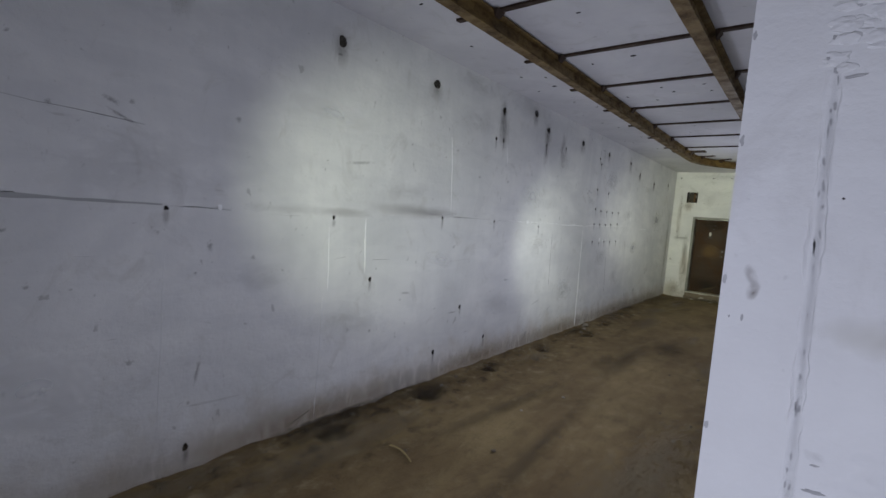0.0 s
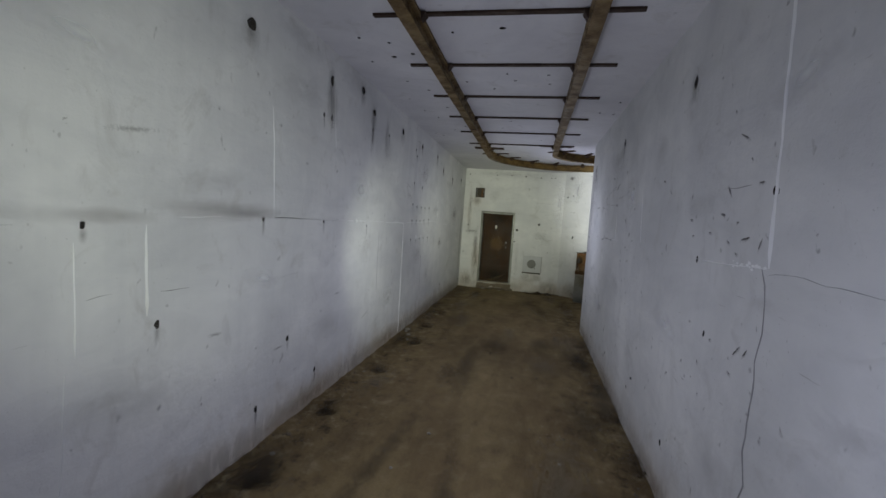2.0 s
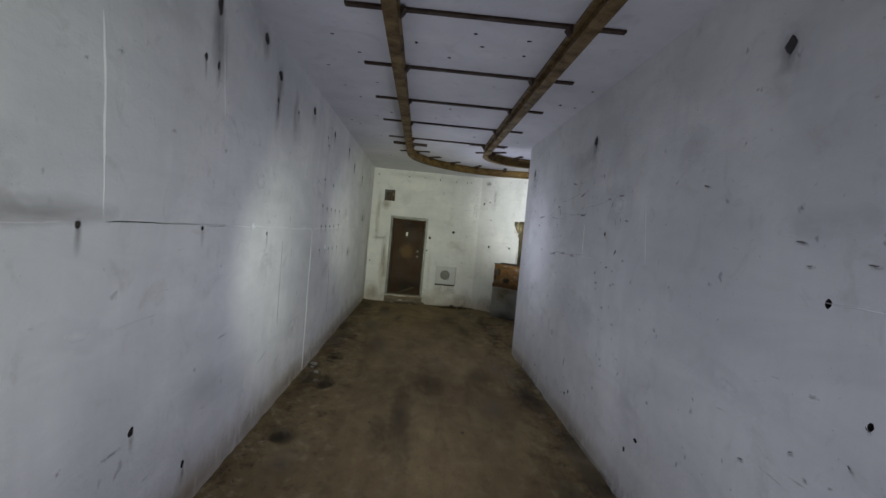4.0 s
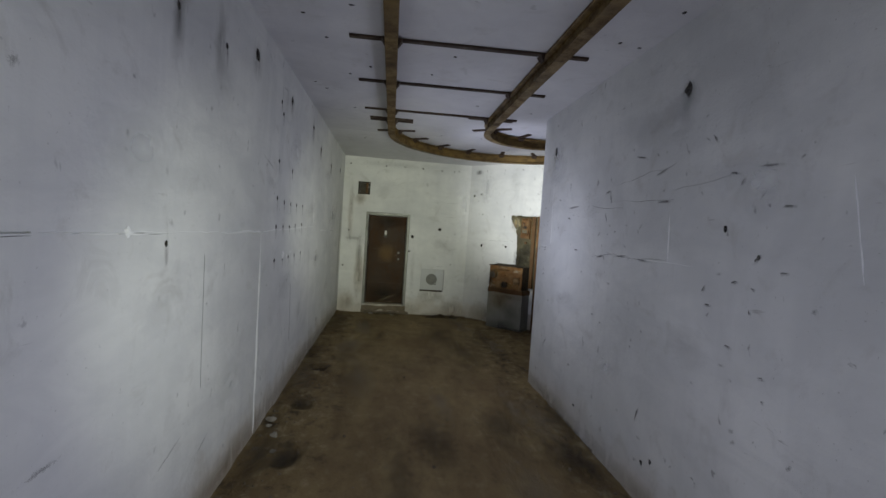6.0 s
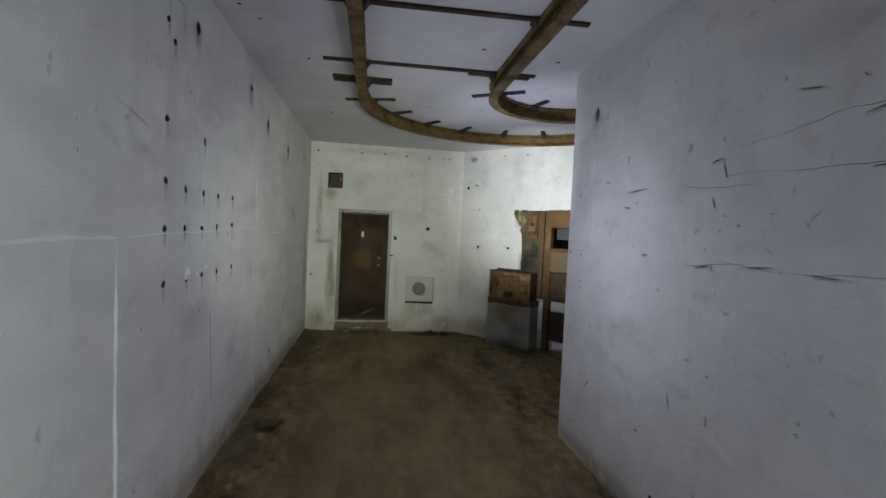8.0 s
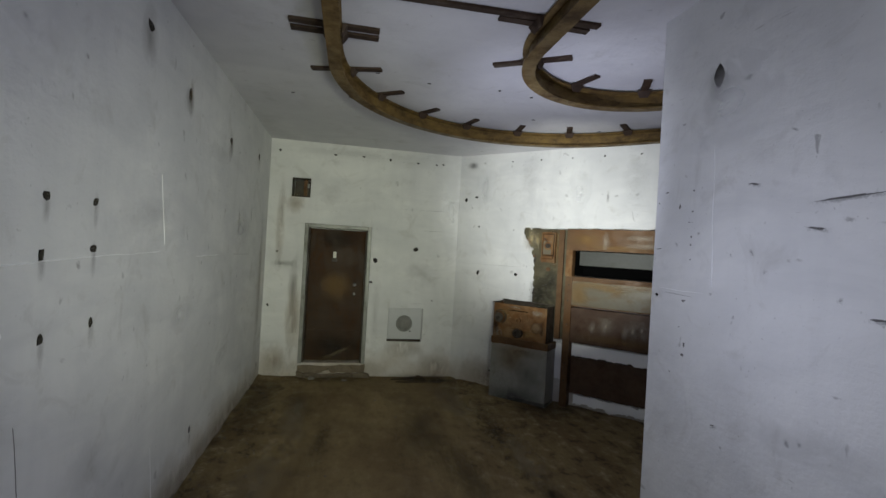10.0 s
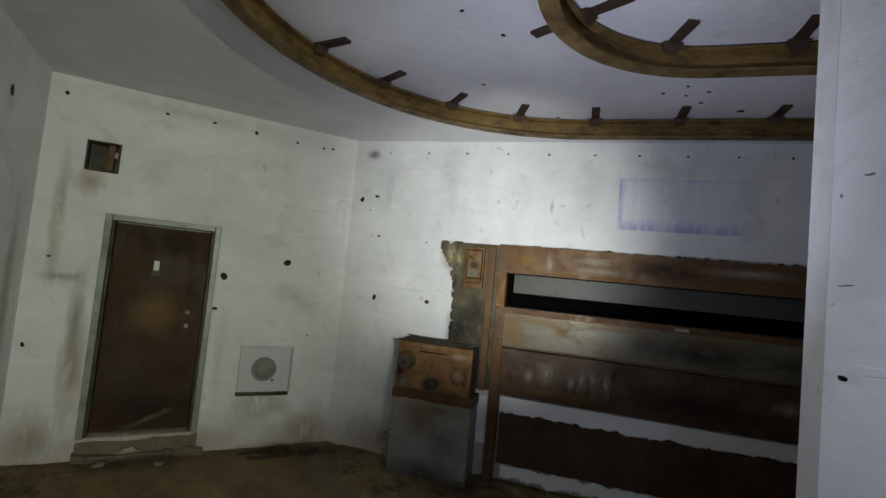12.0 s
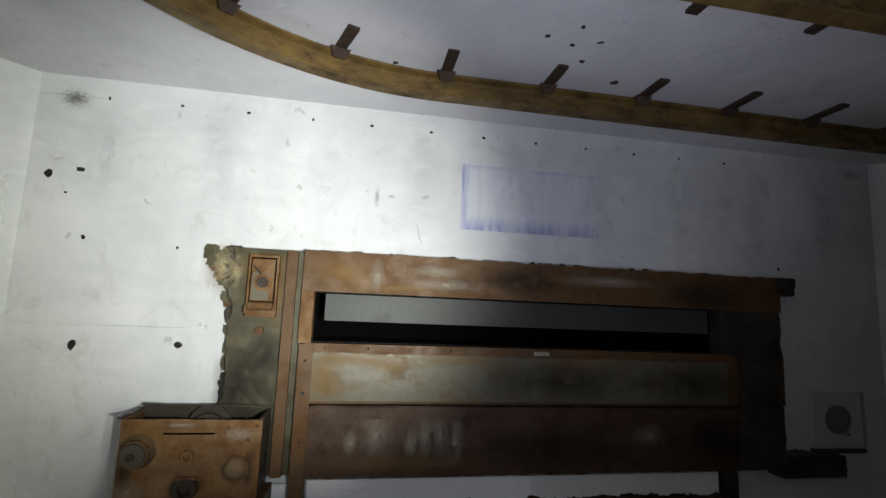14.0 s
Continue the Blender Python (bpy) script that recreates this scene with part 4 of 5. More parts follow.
PROFILE = [(-W, 0), (-W, -T), (-0.006, -T - 0.008), (-0.006, -H + T + 0.008), (-W, -H + T), (-W, -H), (W, -H), (W, -H + T), (0.006, -H + T + 0.008), (0.006, -T - 0.008), (W, -T), (W, 0)]
OUT_C, OUT_R, OUT_X = Vector((0.25, 8.47, 0)), 1.63, -1.38
IN_C, IN_R, IN_X = Vector((0.53, 7.93, 0)), 0.77, -0.24
outer, inner = rail_path(OUT_X, OUT_R, OUT_C, 4.6), rail_path(IN_X, IN_R, IN_C, 3.4)
rail = thing("overhead_rail", "rust-brown double hoist rail bolted under the ceiling on flat steel straps", "rail", pose(-0.8, 4, TOP))


def rail_part(name, me, label=""):
    ob = part(name, me, None, rail, label)
    ob.matrix_parent_inverse = rail.matrix_world.inverted()
    return ob


for path in (outer, inner):
    rail_part("beam", sweep([p + Vector((0, 0, BEAM_TOP)) for p in path], PROFILE, RAIL, "beam"), "mustard-brown rusted steel beam")


def bar(a, b, width, z0, z1, mat, name, rough=0.0):
    way = (b - a).normalized()
    side = Vector((way.y, -way.x, 0)) * width / 2
    steps = 2 + int((b - a).length / 0.15)
    pts = []
    for k in range(steps + 1):
        c = a.lerp(b, k / steps)
        s = side * (1 + rough * noise.noise(Vector((k * 0.8, a.y * 3, a.x))))
        pts += [c - s + Vector((0, 0, z0)), c + s + Vector((0, 0, z0)), c + s + Vector((0, 0, z1)), c - s + Vector((0, 0, z1))]
    f = [(0, 1, 2, 3), tuple(4 * steps + j for j in (3, 2, 1, 0))]
    for k in range(steps):
        f += [(4 * k + j, 4 * k + 4 + j, 4 * k + 4 + (j + 1) % 4, 4 * k + (j + 1) % 4) for j in range(4)]
    return mesh(name, pts, f, mat)


def clip(at, along):
    """A gusset that grips the upper flange where a strap crosses."""
    side = Vector((along.y, -along.x, 0))
    for s in (-1, 1):
        c = at + side * s * (W + 0.012)
        v = []
        for d, e in ((-0.05, 0), (0.05, 0), (0.03, -0.045), (-0.03, -0.045)):
            v += [c + side * s * (-0.012) + along * d + Vector((0, 0, BEAM_TOP + e)), c + side * s * 0.02 * (1 if e == 0 else -0.3) + along * d + Vector((0, 0, BEAM_TOP + e))]
        f = [(0, 2, 4, 6), (1, 7, 5, 3), (0, 1, 3, 2), (2, 3, 5, 4), (4, 5, 7, 6), (6, 7, 1, 0)]
        rail_part("clip", mesh("clip", v, f, STRAP))


for y in (-1.1, -0.1, 0.9, 1.9, 2.89, 3.88, 4.87, 5.84, 6.81, 7.81):
    rail_part("strap", bar(Vector((-1.68, y + 0.02, 0)), Vector((0.05, y - 0.02, 0)), 0.045, TOP - 0.016, TOP, STRAP, "strap", 0.25), "flat black rusted steel strap")
    for x in (OUT_X, IN_X):
        clip(Vector((x, y, 0)), Vector((0, 1, 0)))


def short_strap(at, across, half=0.26, width=0.055):
    rail_part("strap", bar(at - across * half, at + across * half, width, TOP - 0.016, TOP, STRAP, "strap", 0.15))
    side = Vector((-across.y, across.x, 0))
    clip(at, side)


X = Vector((1, 0, 0))
for y in (8.29,):
    short_strap(Vector((OUT_X, y - 0.05, 0)), X)
    short_strap(Vector((OUT_X, y + 0.05, 0)), X)
for y in (7.86,):
    short_strap(Vector((IN_X, y, 0)), X)
for path_c, path_r, angles in ((OUT_C, OUT_R, (164.3, 144.5, 123.5, 104.3, 84, 64.8)), (IN_C, IN_R, (147, 104.6, 62.4))):
    for a in angles:
        d = Vector((math.cos(radians(a)), math.sin(radians(a)), 0))
        short_strap(path_c + d * path_r, d)
N45 = Vector((1, 1, 0)).normalized()
WAY = Vector((1, -1, 0)).normalized()
for c, r, steps in ((OUT_C, OUT_R, [0.02 + 0.577 * k for k in range(8)]), (IN_C, IN_R, [0.34 + 0.577 * k for k in range(5)])):
    for s in steps:
        short_strap(c + N45 * r + WAY * s, N45)


# ---- door ----
def iron_door():
    d = thing("door_1", "closed brown rusted steel door in a grey frame, above a raised sill", "door", pose((DX0 + DX1) / 2, END, DZ0))
    d["kind"] = "structure"
    w, h = (DX1 - DX0) / 2, DZ1 - DZ0

    def add(name, bm, mat, label="", parent=None):
        return part(name, bm, mat, parent or d, label)

    fw = 0.05
    add("frame", box(-w + 0.002, -w + fw, -0.03, 0.16, 0, h, 0.006, 0.002, 4), DOOR_FRAME, "grey painted door frame")
    add("frame", box(w - fw, w - 0.002, -0.03, 0.16, 0, h, 0.006, 0.002, 4, 2), DOOR_FRAME)
    add("frame", box(-w + fw, w - fw, -0.03, 0.16, h - fw, h - 0.002, 0.006, 0.002, 4, 3), DOOR_FRAME)
    add("inner_frame", box(-w + fw, -w + fw + 0.02, 0.02, 0.16, 0, h - fw, 0.003), STEEL_DARK)
    add("inner_frame", box(w - fw - 0.02, w - fw, 0.02, 0.16, 0, h - fw, 0.003), STEEL_DARK)
    leaf = add("leaf", box(-w + fw + 0.021, w - fw - 0.021, 0.07, 0.13, 0.02, h - fw - 0.01, 0.006, 0.003, 6), DOOR, "brown rusted door leaf")
    add("lower_plate", box(-w + fw + 0.03, w - fw - 0.03, 0.06, 0.069, 0.03, 0.42, 0.002, 0.004, 8), DOOR, "dark scraped kick plate", leaf)
    for x, z, a, b, mat, turn in ((0.0, 0.2, 0.9, 0.5, GRIME_SHADE_BLACK, 0), (0.05, 0.12, 0.5, 0.06, STAIN_DUST, -25), (0.0, 1.0, 0.5, 0.5, RUST_SHEEN_OCHRE, 0), (0.0, 1.6, 0.7, 0.3, GRIME_SHADE_BLACK, 0)):
        ob = stain(leaf, 0, 0, 1, 1, mat, 0, "worn_patch")
        ob.matrix_local = pose(x, 0.0555 - 0.0004 * STAIN_COUNT[0] % 0.002, z, 0, turn, 0) @ Matrix.Diagonal((a, 1, b, 1))
    lab = add("label_plate", box(-0.055, -0.015, 0.055, 0.068, 1.36, 1.44, 0.002), LABEL, "small cream label plate", leaf)
    add("label_holder", box(-0.07, 0.0, 0.06, 0.069, 1.31, 1.36, 0.003), STEEL_DARK, "", leaf)
    v, f = disc(0.022, 0.03, 16, 0.0, 0.8)
    knob = add("lock", mesh("lock", v, f, GLASS_GREY), None, "round grey lock", leaf)
    knob.location = (0.24, 0.07, 1.02)
    v, f = disc(0.016, 0.02, 12)
    add("keyhole_cover", mesh("keyhole_cover", v, f, GLASS_GREY), None, "", leaf).location = (0.24, 0.07, 0.9)
    for z in (0.35, 1.45):
        v, f = disc(0.014, 0.12, 10)
        hinge = add("hinge", mesh("hinge", v, f, STEEL_DARK), None)
        hinge.location, hinge.rotation_euler = (-w + fw + 0.016, 0.05, z), (radians(90), 0, 0)
    return d


iron_door()
sill = new("door_sill")
tagged(sill, "crumbling whitewashed concrete sill under the steel door", "sill", kind="structure")
sill.matrix_world = pose((DX0 + DX1) / 2, END, 0)
part("sill_step", box(-0.44, 0.48, -0.07, 0.0, -0.02, 0.04, 0.01, 0.05, 16, 4), STONE, sill)
part("sill_top", box(-0.42, 0.43, -0.012, 0.0, 0.045, 0.14, 0.008, 0.035, 12, 5), STONE, sill)

duct = thing("duct_hatch", "square black duct opening with a bent rusty bracket", "vent", pose(-1.87, END, 2.4075))
part("rim", box(-0.112, -0.1, -0.008, 0.1, -0.12, 0.12, 0.003, 0.003, 3), STEEL_DARK, duct)
part("rim", box(0.1, 0.112, -0.008, 0.1, -0.12, 0.12, 0.003, 0.003, 3), STEEL_DARK, duct)
part("rim", box(-0.1, 0.1, -0.008, 0.1, 0.108, 0.12, 0.003, 0.003, 3), STEEL_DARK, duct)
part("rim", box(-0.1, 0.1, -0.008, 0.1, -0.12, -0.108, 0.003, 0.003, 3), STEEL_DARK, duct)
part("back_plate", box(-0.1, 0.1, 0.2, 0.21, -0.108, 0.108, 0.003), STEEL_DARK, duct)
part("bracket", box(0.03, 0.075, 0.0, 0.05, -0.1, 0.1, 0.004, 0.006, 4), STEEL, duct, "bent rusty bracket")
part("lug", box(0.075, 0.1, 0.0, 0.03, 0.0, 0.05, 0.004, 0.004, 2), DOOR_FRAME, duct)


def wall_vent(name, label, place, size=0.46, radius=0.108, plate=VENT_PAINT):
    t = thing(name, label, "vent", place)
    s = size / 2
    part("plate", box(-s, s, -0.035, 0.0, -s + 0.03, s, 0.006, 0.003, 4), plate, t, "whitewashed square plate")
    v, f = disc(radius, 0.018, 32, radius * 0.82)
    ring = part("ring", mesh("ring", v, f, GLASS_GREY), None, t, "grey metal ring")
    ring.location = (-0.01, -0.036, 0.02)
    v, f = dome(radius * 0.8, 0.02, 24, 4)
    lid = part("lid", mesh("lid", v, f, GLASS_GREY), None, t, "dusty grey round lid")
    lid.location = (-0.01, -0.035, 0.02)
    part("latch", box(0.06, 0.085, -0.045, -0.036, -0.09, -0.075, 0.002), STEEL_DARK, t)
    part("ledge", box(-s - 0.005, s + 0.005, -0.05, 0.0, -s, -s + 0.027, 0.004, 0.004, 5), STEEL_DARK, t, "dark ledge under the plate")
    part("edge", box(s + 0.001, s + 0.02, -0.04, 0.0, -s + 0.03, s, 0.003, 0.003, 4), PATCH, t)
    return t


wall_vent("wall_vent", "square whitewashed vent plate with a round grey lid", pose(-0.455, END, 0.695), 0.44)


# ---- shutter: rusted steel slats over the wide recess ----
def ragged_plate(x0, x1, z0, z1, y0, y1, ragged=(), amount=0.015, seed=0, step=0.04):
    """A plate with some uneven edges: ragged holds any of l, r, t, b."""
    rim = []

    def run(a, b, key, nx, nz):
        n = max(2, int((Vector(b) - Vector(a)).length / step))
        for k in range(n):
            p = Vector(a).lerp(Vector(b), k / n)
            q = amount * (noise.noise(Vector((p.x * 11 + seed, p.y * 11, seed))) + 0.6 * noise.noise(Vector((p.x * 37, p.y * 37, seed))) + 0.35 * noise.noise(Vector((p.x * 95, p.y * 95, seed)))) if key in ragged else 0
            rim.append((p.x + nx * q, p.y + nz * q))

    run((x0, z0), (x1, z0), "b", 0, 1)
    run((x1, z0), (x1, z1), "r", 1, 0)
    run((x1, z1), (x0, z1), "t", 0, 1)
    run((x0, z1), (x0, z0), "l", 1, 0)
    n = len(rim)
    v = [(x, y0, z) for x, z in rim] + [(x, y1, z) for x, z in rim]
    f = [tuple(range(n)), tuple(range(2 * n - 1, n - 1, -1))] + [(k + n, (k + 1) % n + n, (k + 1) % n, k) for k in range(n)]
    return v, f


shutter = thing("steel_shutter", "wide rusted brown steel shutter with heavy slats and open slot", "shutter", SHUTTER_WALL)
F = -0.10  # the front of the slats


def plate(name, x0, x1, z0, z1, y0, y1, mat, ragged="", label="", seed=0, amount=0.015, parent=None):
    v, f = ragged_plate(x0, x1, z0, z1, y0, y1, ragged, amount, seed, 0.012 if ragged else 0.04)
    return part(name, mesh(name, v, f, mat), None, parent or shutter, label)


top_beam = plate("top_beam", 1.565, 4.83, 1.80, 2.04, F, 0.0, STEEL, "t", "rusted top beam", 1, 0.008)
plate("lug", 4.80, 4.95, 1.93, 2.045, F - 0.01, 0.0, STEEL_DARK, "rb", "", 2, 0.02)
# black lining puts the open slot's shade into colour
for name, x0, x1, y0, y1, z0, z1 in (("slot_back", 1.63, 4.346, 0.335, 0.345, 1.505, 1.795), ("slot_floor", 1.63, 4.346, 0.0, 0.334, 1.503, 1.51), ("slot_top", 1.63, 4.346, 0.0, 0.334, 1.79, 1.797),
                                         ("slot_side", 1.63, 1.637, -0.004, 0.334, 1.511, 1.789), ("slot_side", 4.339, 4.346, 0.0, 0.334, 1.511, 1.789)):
    part(name, box(x0, x1, y0, y1, z0, z1), GAP_BLACK, shutter)
plate("rear_plate", 1.70, 4.30, 1.63, 1.79, -0.03, -0.01, REAR_GREY, "", "grey plate set back in the slot", 3)
plate("slot_stile", 1.565, 1.638, 1.50, 1.799, F - 0.006, -0.005, STEEL_ORANGE, "", "", 4)
plate("slot_stile", 4.335, 4.459, 1.50, 1.799, F - 0.004, 0.0, STEEL_DARK, "", "", 41)
slat = plate("slat", 1.60, 4.83, 1.16, 1.50, F, 0.0, STEEL, "", "upper slat with grey paint left on it", 5)
plate("face_panel", 1.64, 4.38, 1.175, 1.445, F - 0.006, F - 0.001, STEEL_GREY, "t", "grey-green paint flaking to rust", 6, 0.01, slat)
plate("slat", 1.60, 4.83, 0.745, 1.145, F + 0.012, 0.0, STEEL_BROWN, "b", "brown slat with pale scrapes", 7, 0.008)
plate("slat_cap", 1.60, 4.81, 1.08, 1.14, F - 0.004, F + 0.009, STEEL_BROWN, "", "", 8)
plate("plaster_strip", 1.67, 4.33, 0.59, 0.725, F + 0.05, -0.002, RIDGE, "b", "strip of white plaster between slats", 9, 0.03)
plate("slat", 1.68, 4.36, 0.17, 0.585, F + 0.02, 0.0, STEEL_BROWN, "tb", "lower brown slat", 10, 0.012)
plate("plaster_strip", 1.72, 4.33, 0.05, 0.155, F + 0.04, -0.002, RIDGE, "tb", "", 11, 0.03)
plate("stile", 1.575, 1.655, -0.02, 1.495, F - 0.015, 0.0, STEEL, "", "rusted upright stile", 12)
# right-end pieces in dark steel, painting torchlight that fades there
plate("stile", 4.36, 4.43, -0.02, 0.74, F - 0.01, 0.0, STEEL_DARK, "", "", 13)
plate("right_column", 4.46, 4.80, 0.76, 1.799, F - 0.015, F - 0.001, STEEL_DARK, "r", "end plate, darkened for fading torchlight", 14, 0.02)
plate("column_back", 4.46, 4.81, 1.50, 1.799, F + 0.001, 0.0, STEEL_DARK, "", "", 28)
plate("foot_bracket", 4.76, 5.26, 0.70, 0.84, F - 0.03, 0.0, STEEL_DARK, "tr", "dark rusted bracket", 15, 0.02)
side = plate("side_plate", 1.17, 1.574, 0.76, 2.035, F + 0.035, 0.0, OLIVE, "l", "dark olive side plate with crumbled edge", 16, 0.03)
rnd = random.Random(31)
for k in range(70):  # paint flaking off the plate's upper corner, and crumbs down its edge
    x, z = 1.2 - 0.2 * rnd.random() ** 1.3, 2.03 - 0.02 - abs(rnd.gauss(0, 0.14))
    if x < 1.0 + (2.03 - z) * 0.45:
        x = min(1.19, 1.0 + (2.03 - z) * 0.45 + rnd.random() * 0.05)
    r = rnd.uniform(0.015, 0.045)
    flake = ragged_plate(x - r, x + r, z - r, z + r, -0.012 - 0.0002 * k, 0.0, "lrtb", 0.02, k + 50, 0.012)
    part("flake", mesh("flake", *flake, (OLIVE, STEEL_DARK, STEEL_DARK, STEEL)[k % 4]), None, shutter)
for k in range(26):
    z = rnd.uniform(0.9, 1.7)
    r = rnd.uniform(0.01, 0.028)
    flake = ragged_plate(1.165 - r, 1.165 + r, z - r, z + 1.4 * r, -0.012 - 0.0002 * k, 0.0, "lrtb", 0.014, k + 150, 0.01)
    part("flake", mesh("flake", *flake, STEEL_DARK if z < 1.3 else OLIVE), None, shutter)
stain(shutter, 1.1, 1.92, 0.16, 0.26, STAIN_FLECK, 0, "worn_patch", 0.031)
plate("side_post", 1.47, 1.53, 0.76, 2.03, F - 0.004, F + 0.03, STEEL, "", "", 19)
housing = plate("lock_housing", 1.265, 1.43, 1.64, 1.995, F - 0.02, F + 0.03, STEEL_ORANGE, "", "orange rusted lock housing", 20)
# black plate drawn as the shaded gap round the lid
plate("housing_gap", 1.277, 1.418, 1.712, 1.98, F - 0.0215, F - 0.0205, GAP_BLACK, "", "", 27, 0.01, housing)
plate("housing_lid", 1.285, 1.41, 1.73, 1.97, F - 0.028, F - 0.022, STEEL_ORANGE, "", "", 21, 0.01, housing)
plate("housing_lip", 1.26, 1.435, 1.66, 1.70, F - 0.035, F - 0.021, STEEL_ORANGE, "", "", 22, 0.01, housing)
plate("grey_cover", 1.292, 1.385, 1.735, 1.89, F - 0.034, F - 0.029, STEEL_GREY, "", "", 23, 0.01, housing)
v, f = disc(0.024, 0.13, 16)
roll = part("latch_roll", mesh("latch_roll", v, f, STEEL_ORANGE), None, housing, "rusted latch roll")
roll.location, roll.rotation_euler = (1.285, F - 0.045, 1.70), (0, 0, radians(90))
v, f = disc(0.05, 0.008, 24, 0.04)
part("bolt_ring", mesh("bolt_ring", v, f, STEEL_ORANGE), None, housing).location = (1.352, F - 0.034, 1.835)
arm = part("latch_arm", box(-0.006, 0.006, -0.004, 0.0, -0.07, 0.0, 0.001), STEEL_DARK, housing)
arm.matrix_local = pose(1.295, F - 0.031, 1.93, 0, -42, 0)
for u, z, r, mat, y in ((1.352, 1.835, 0.03, STEEL_DARK, F - 0.035), (1.345, 1.56, 0.024, STEEL, F + 0.03)):
    v, f = disc(r, 0.022, 18, r * 0.5)
    part("bolt", mesh("bolt", v, f, mat), None, shutter).location = (u, y, z)
rnd = random.Random(8)
for k in range(11):
    v, f = dome(0.010, 0.008, 10, 3)
    part("rivet", mesh("rivet", v, f, STEEL), None, shutter).location = (1.72 + 0.25 * k, F - 0.001, 1.475)
for z in (1.4, 1.22, 0.95, 0.5, 0.3):
    v, f = dome(0.009, 0.007, 10, 3)
    part("rivet", mesh("rivet", v, f, STEEL_DARK), None, shutter).location = (1.615, F - 0.016, z)
rnd = random.Random(14)
for k in range(22):
    bm = lump(rnd.uniform(0.008, 0.02), k + 40)
    part("crumb", bm, CHALK if k % 4 == 0 else STEEL_DARK, shutter).location = (rnd.uniform(1.6, 4.8), rnd.uniform(F + 0.02, -0.02), 2.044)
# slats: worn pale patches, rust blooms, grime; black at right paints torchlight's falloff
for x, z, w, h, mat in ((2.36, 1.955, 0.4, 0.09, STAIN_SCRAPE), (2.42, 1.875, 0.6, 0.09, STAIN_SCRAPE), (2.0, 1.91, 0.1, 0.22, STAIN_SCRAPE), (3.5, 1.95, 0.8, 0.1, STAIN_SCRAPE), (1.8, 1.92, 0.5, 0.22, RUST_SHEEN_OCHRE),
                        (2.9, 1.92, 0.9, 0.2, GRIME_SHADE_BLACK), (4.2, 1.9, 1.0, 0.26, GRIME_SHADE_BLACK), (2.1, 1.84, 0.9, 0.08, RUST_SHEEN_OCHRE)):
    stain(shutter, x, z, w, h, mat, 0, "worn_patch", -F)
for x, z, w, h, mat in ((2.05, 0.98, 0.22, 0.3, STAIN_SCRAPE), (2.33, 0.96, 0.14, 0.36, STAIN_SCRAPE), (2.42, 0.98, 0.12, 0.34, STAIN_SCRAPE), (2.52, 0.96, 0.14, 0.36, STAIN_SCRAPE), (2.25, 0.93, 0.1, 0.24, STAIN_SCRAPE),
                        (1.9, 0.94, 0.1, 0.18, STAIN_SCRAPE), (3.8, 0.97, 0.3, 0.18, STAIN_SCRAPE), (3.1, 0.9, 1.2, 0.3, GRIME_SHADE_BLACK), (2.2, 0.82, 1.2, 0.14, RUST_SHEEN_OCHRE), (4.3, 0.95, 0.8, 0.4, GRIME_SHADE_BLACK)):
    stain(shutter, x, z, w, h, mat, 0, "worn_patch", -F - 0.012)
for x, z, w, h, mat in ((1.72, 1.33, 0.3, 0.34, RUST_SHEEN_OCHRE), (1.9, 1.41, 0.7, 0.1, RUST_SHEEN_OCHRE), (2.1, 1.38, 0.5, 0.12, RUST_SHEEN_OCHRE), (2.5, 1.42, 0.9, 0.09, RUST_SHEEN_OCHRE), (1.75, 1.25, 0.3, 0.2, RUST_SHEEN_OCHRE), (3.3, 1.42, 0.9, 0.08, RUST_SHEEN_OCHRE), (3.2, 1.3, 1.3, 0.3, GRIME_SHADE_BLACK), (4.1, 1.3, 0.9, 0.34, GRIME_SHADE_BLACK)):
    stain(shutter, x, z, w, h, mat, 0, "worn_patch", -F + 0.007)
# side plate: black towards its lower part, ochre and flecks above
for x, z, w, h, mat in ((1.24, 1.25, 0.28, 0.6, GRIME_SHADE_BLACK), (1.36, 1.05, 0.5, 0.7, GRIME_SHADE_BLACK), (1.38, 1.42, 0.36, 0.4, GRIME_SHADE_BLACK), (1.36, 0.9, 0.6, 0.5, GRIME_SHADE_BLACK), (1.19, 1.9, 0.08, 0.2, STAIN_FLECK), (1.42, 1.75, 0.16, 0.5, RUST_SHEEN_OCHRE), (1.4, 1.95, 0.3, 0.16, RUST_SHEEN_OCHRE), (1.3, 1.92, 0.3, 0.2, RUST_SHEEN_OCHRE)):
    stain(shutter, x, z, w, h, mat, 0, "worn_patch", -F - 0.034)
plate("loose_strip", 3.0, 3.1, 1.46, 1.483, F - 0.012, F - 0.007, CHALK, "", "", 24)

# the little rail of light plaster left of the stile
plate("plaster_strip", 1.44, 1.56, 0.28, 0.70, -0.03, -0.002, RIDGE, "lb", "", 25, 0.03)


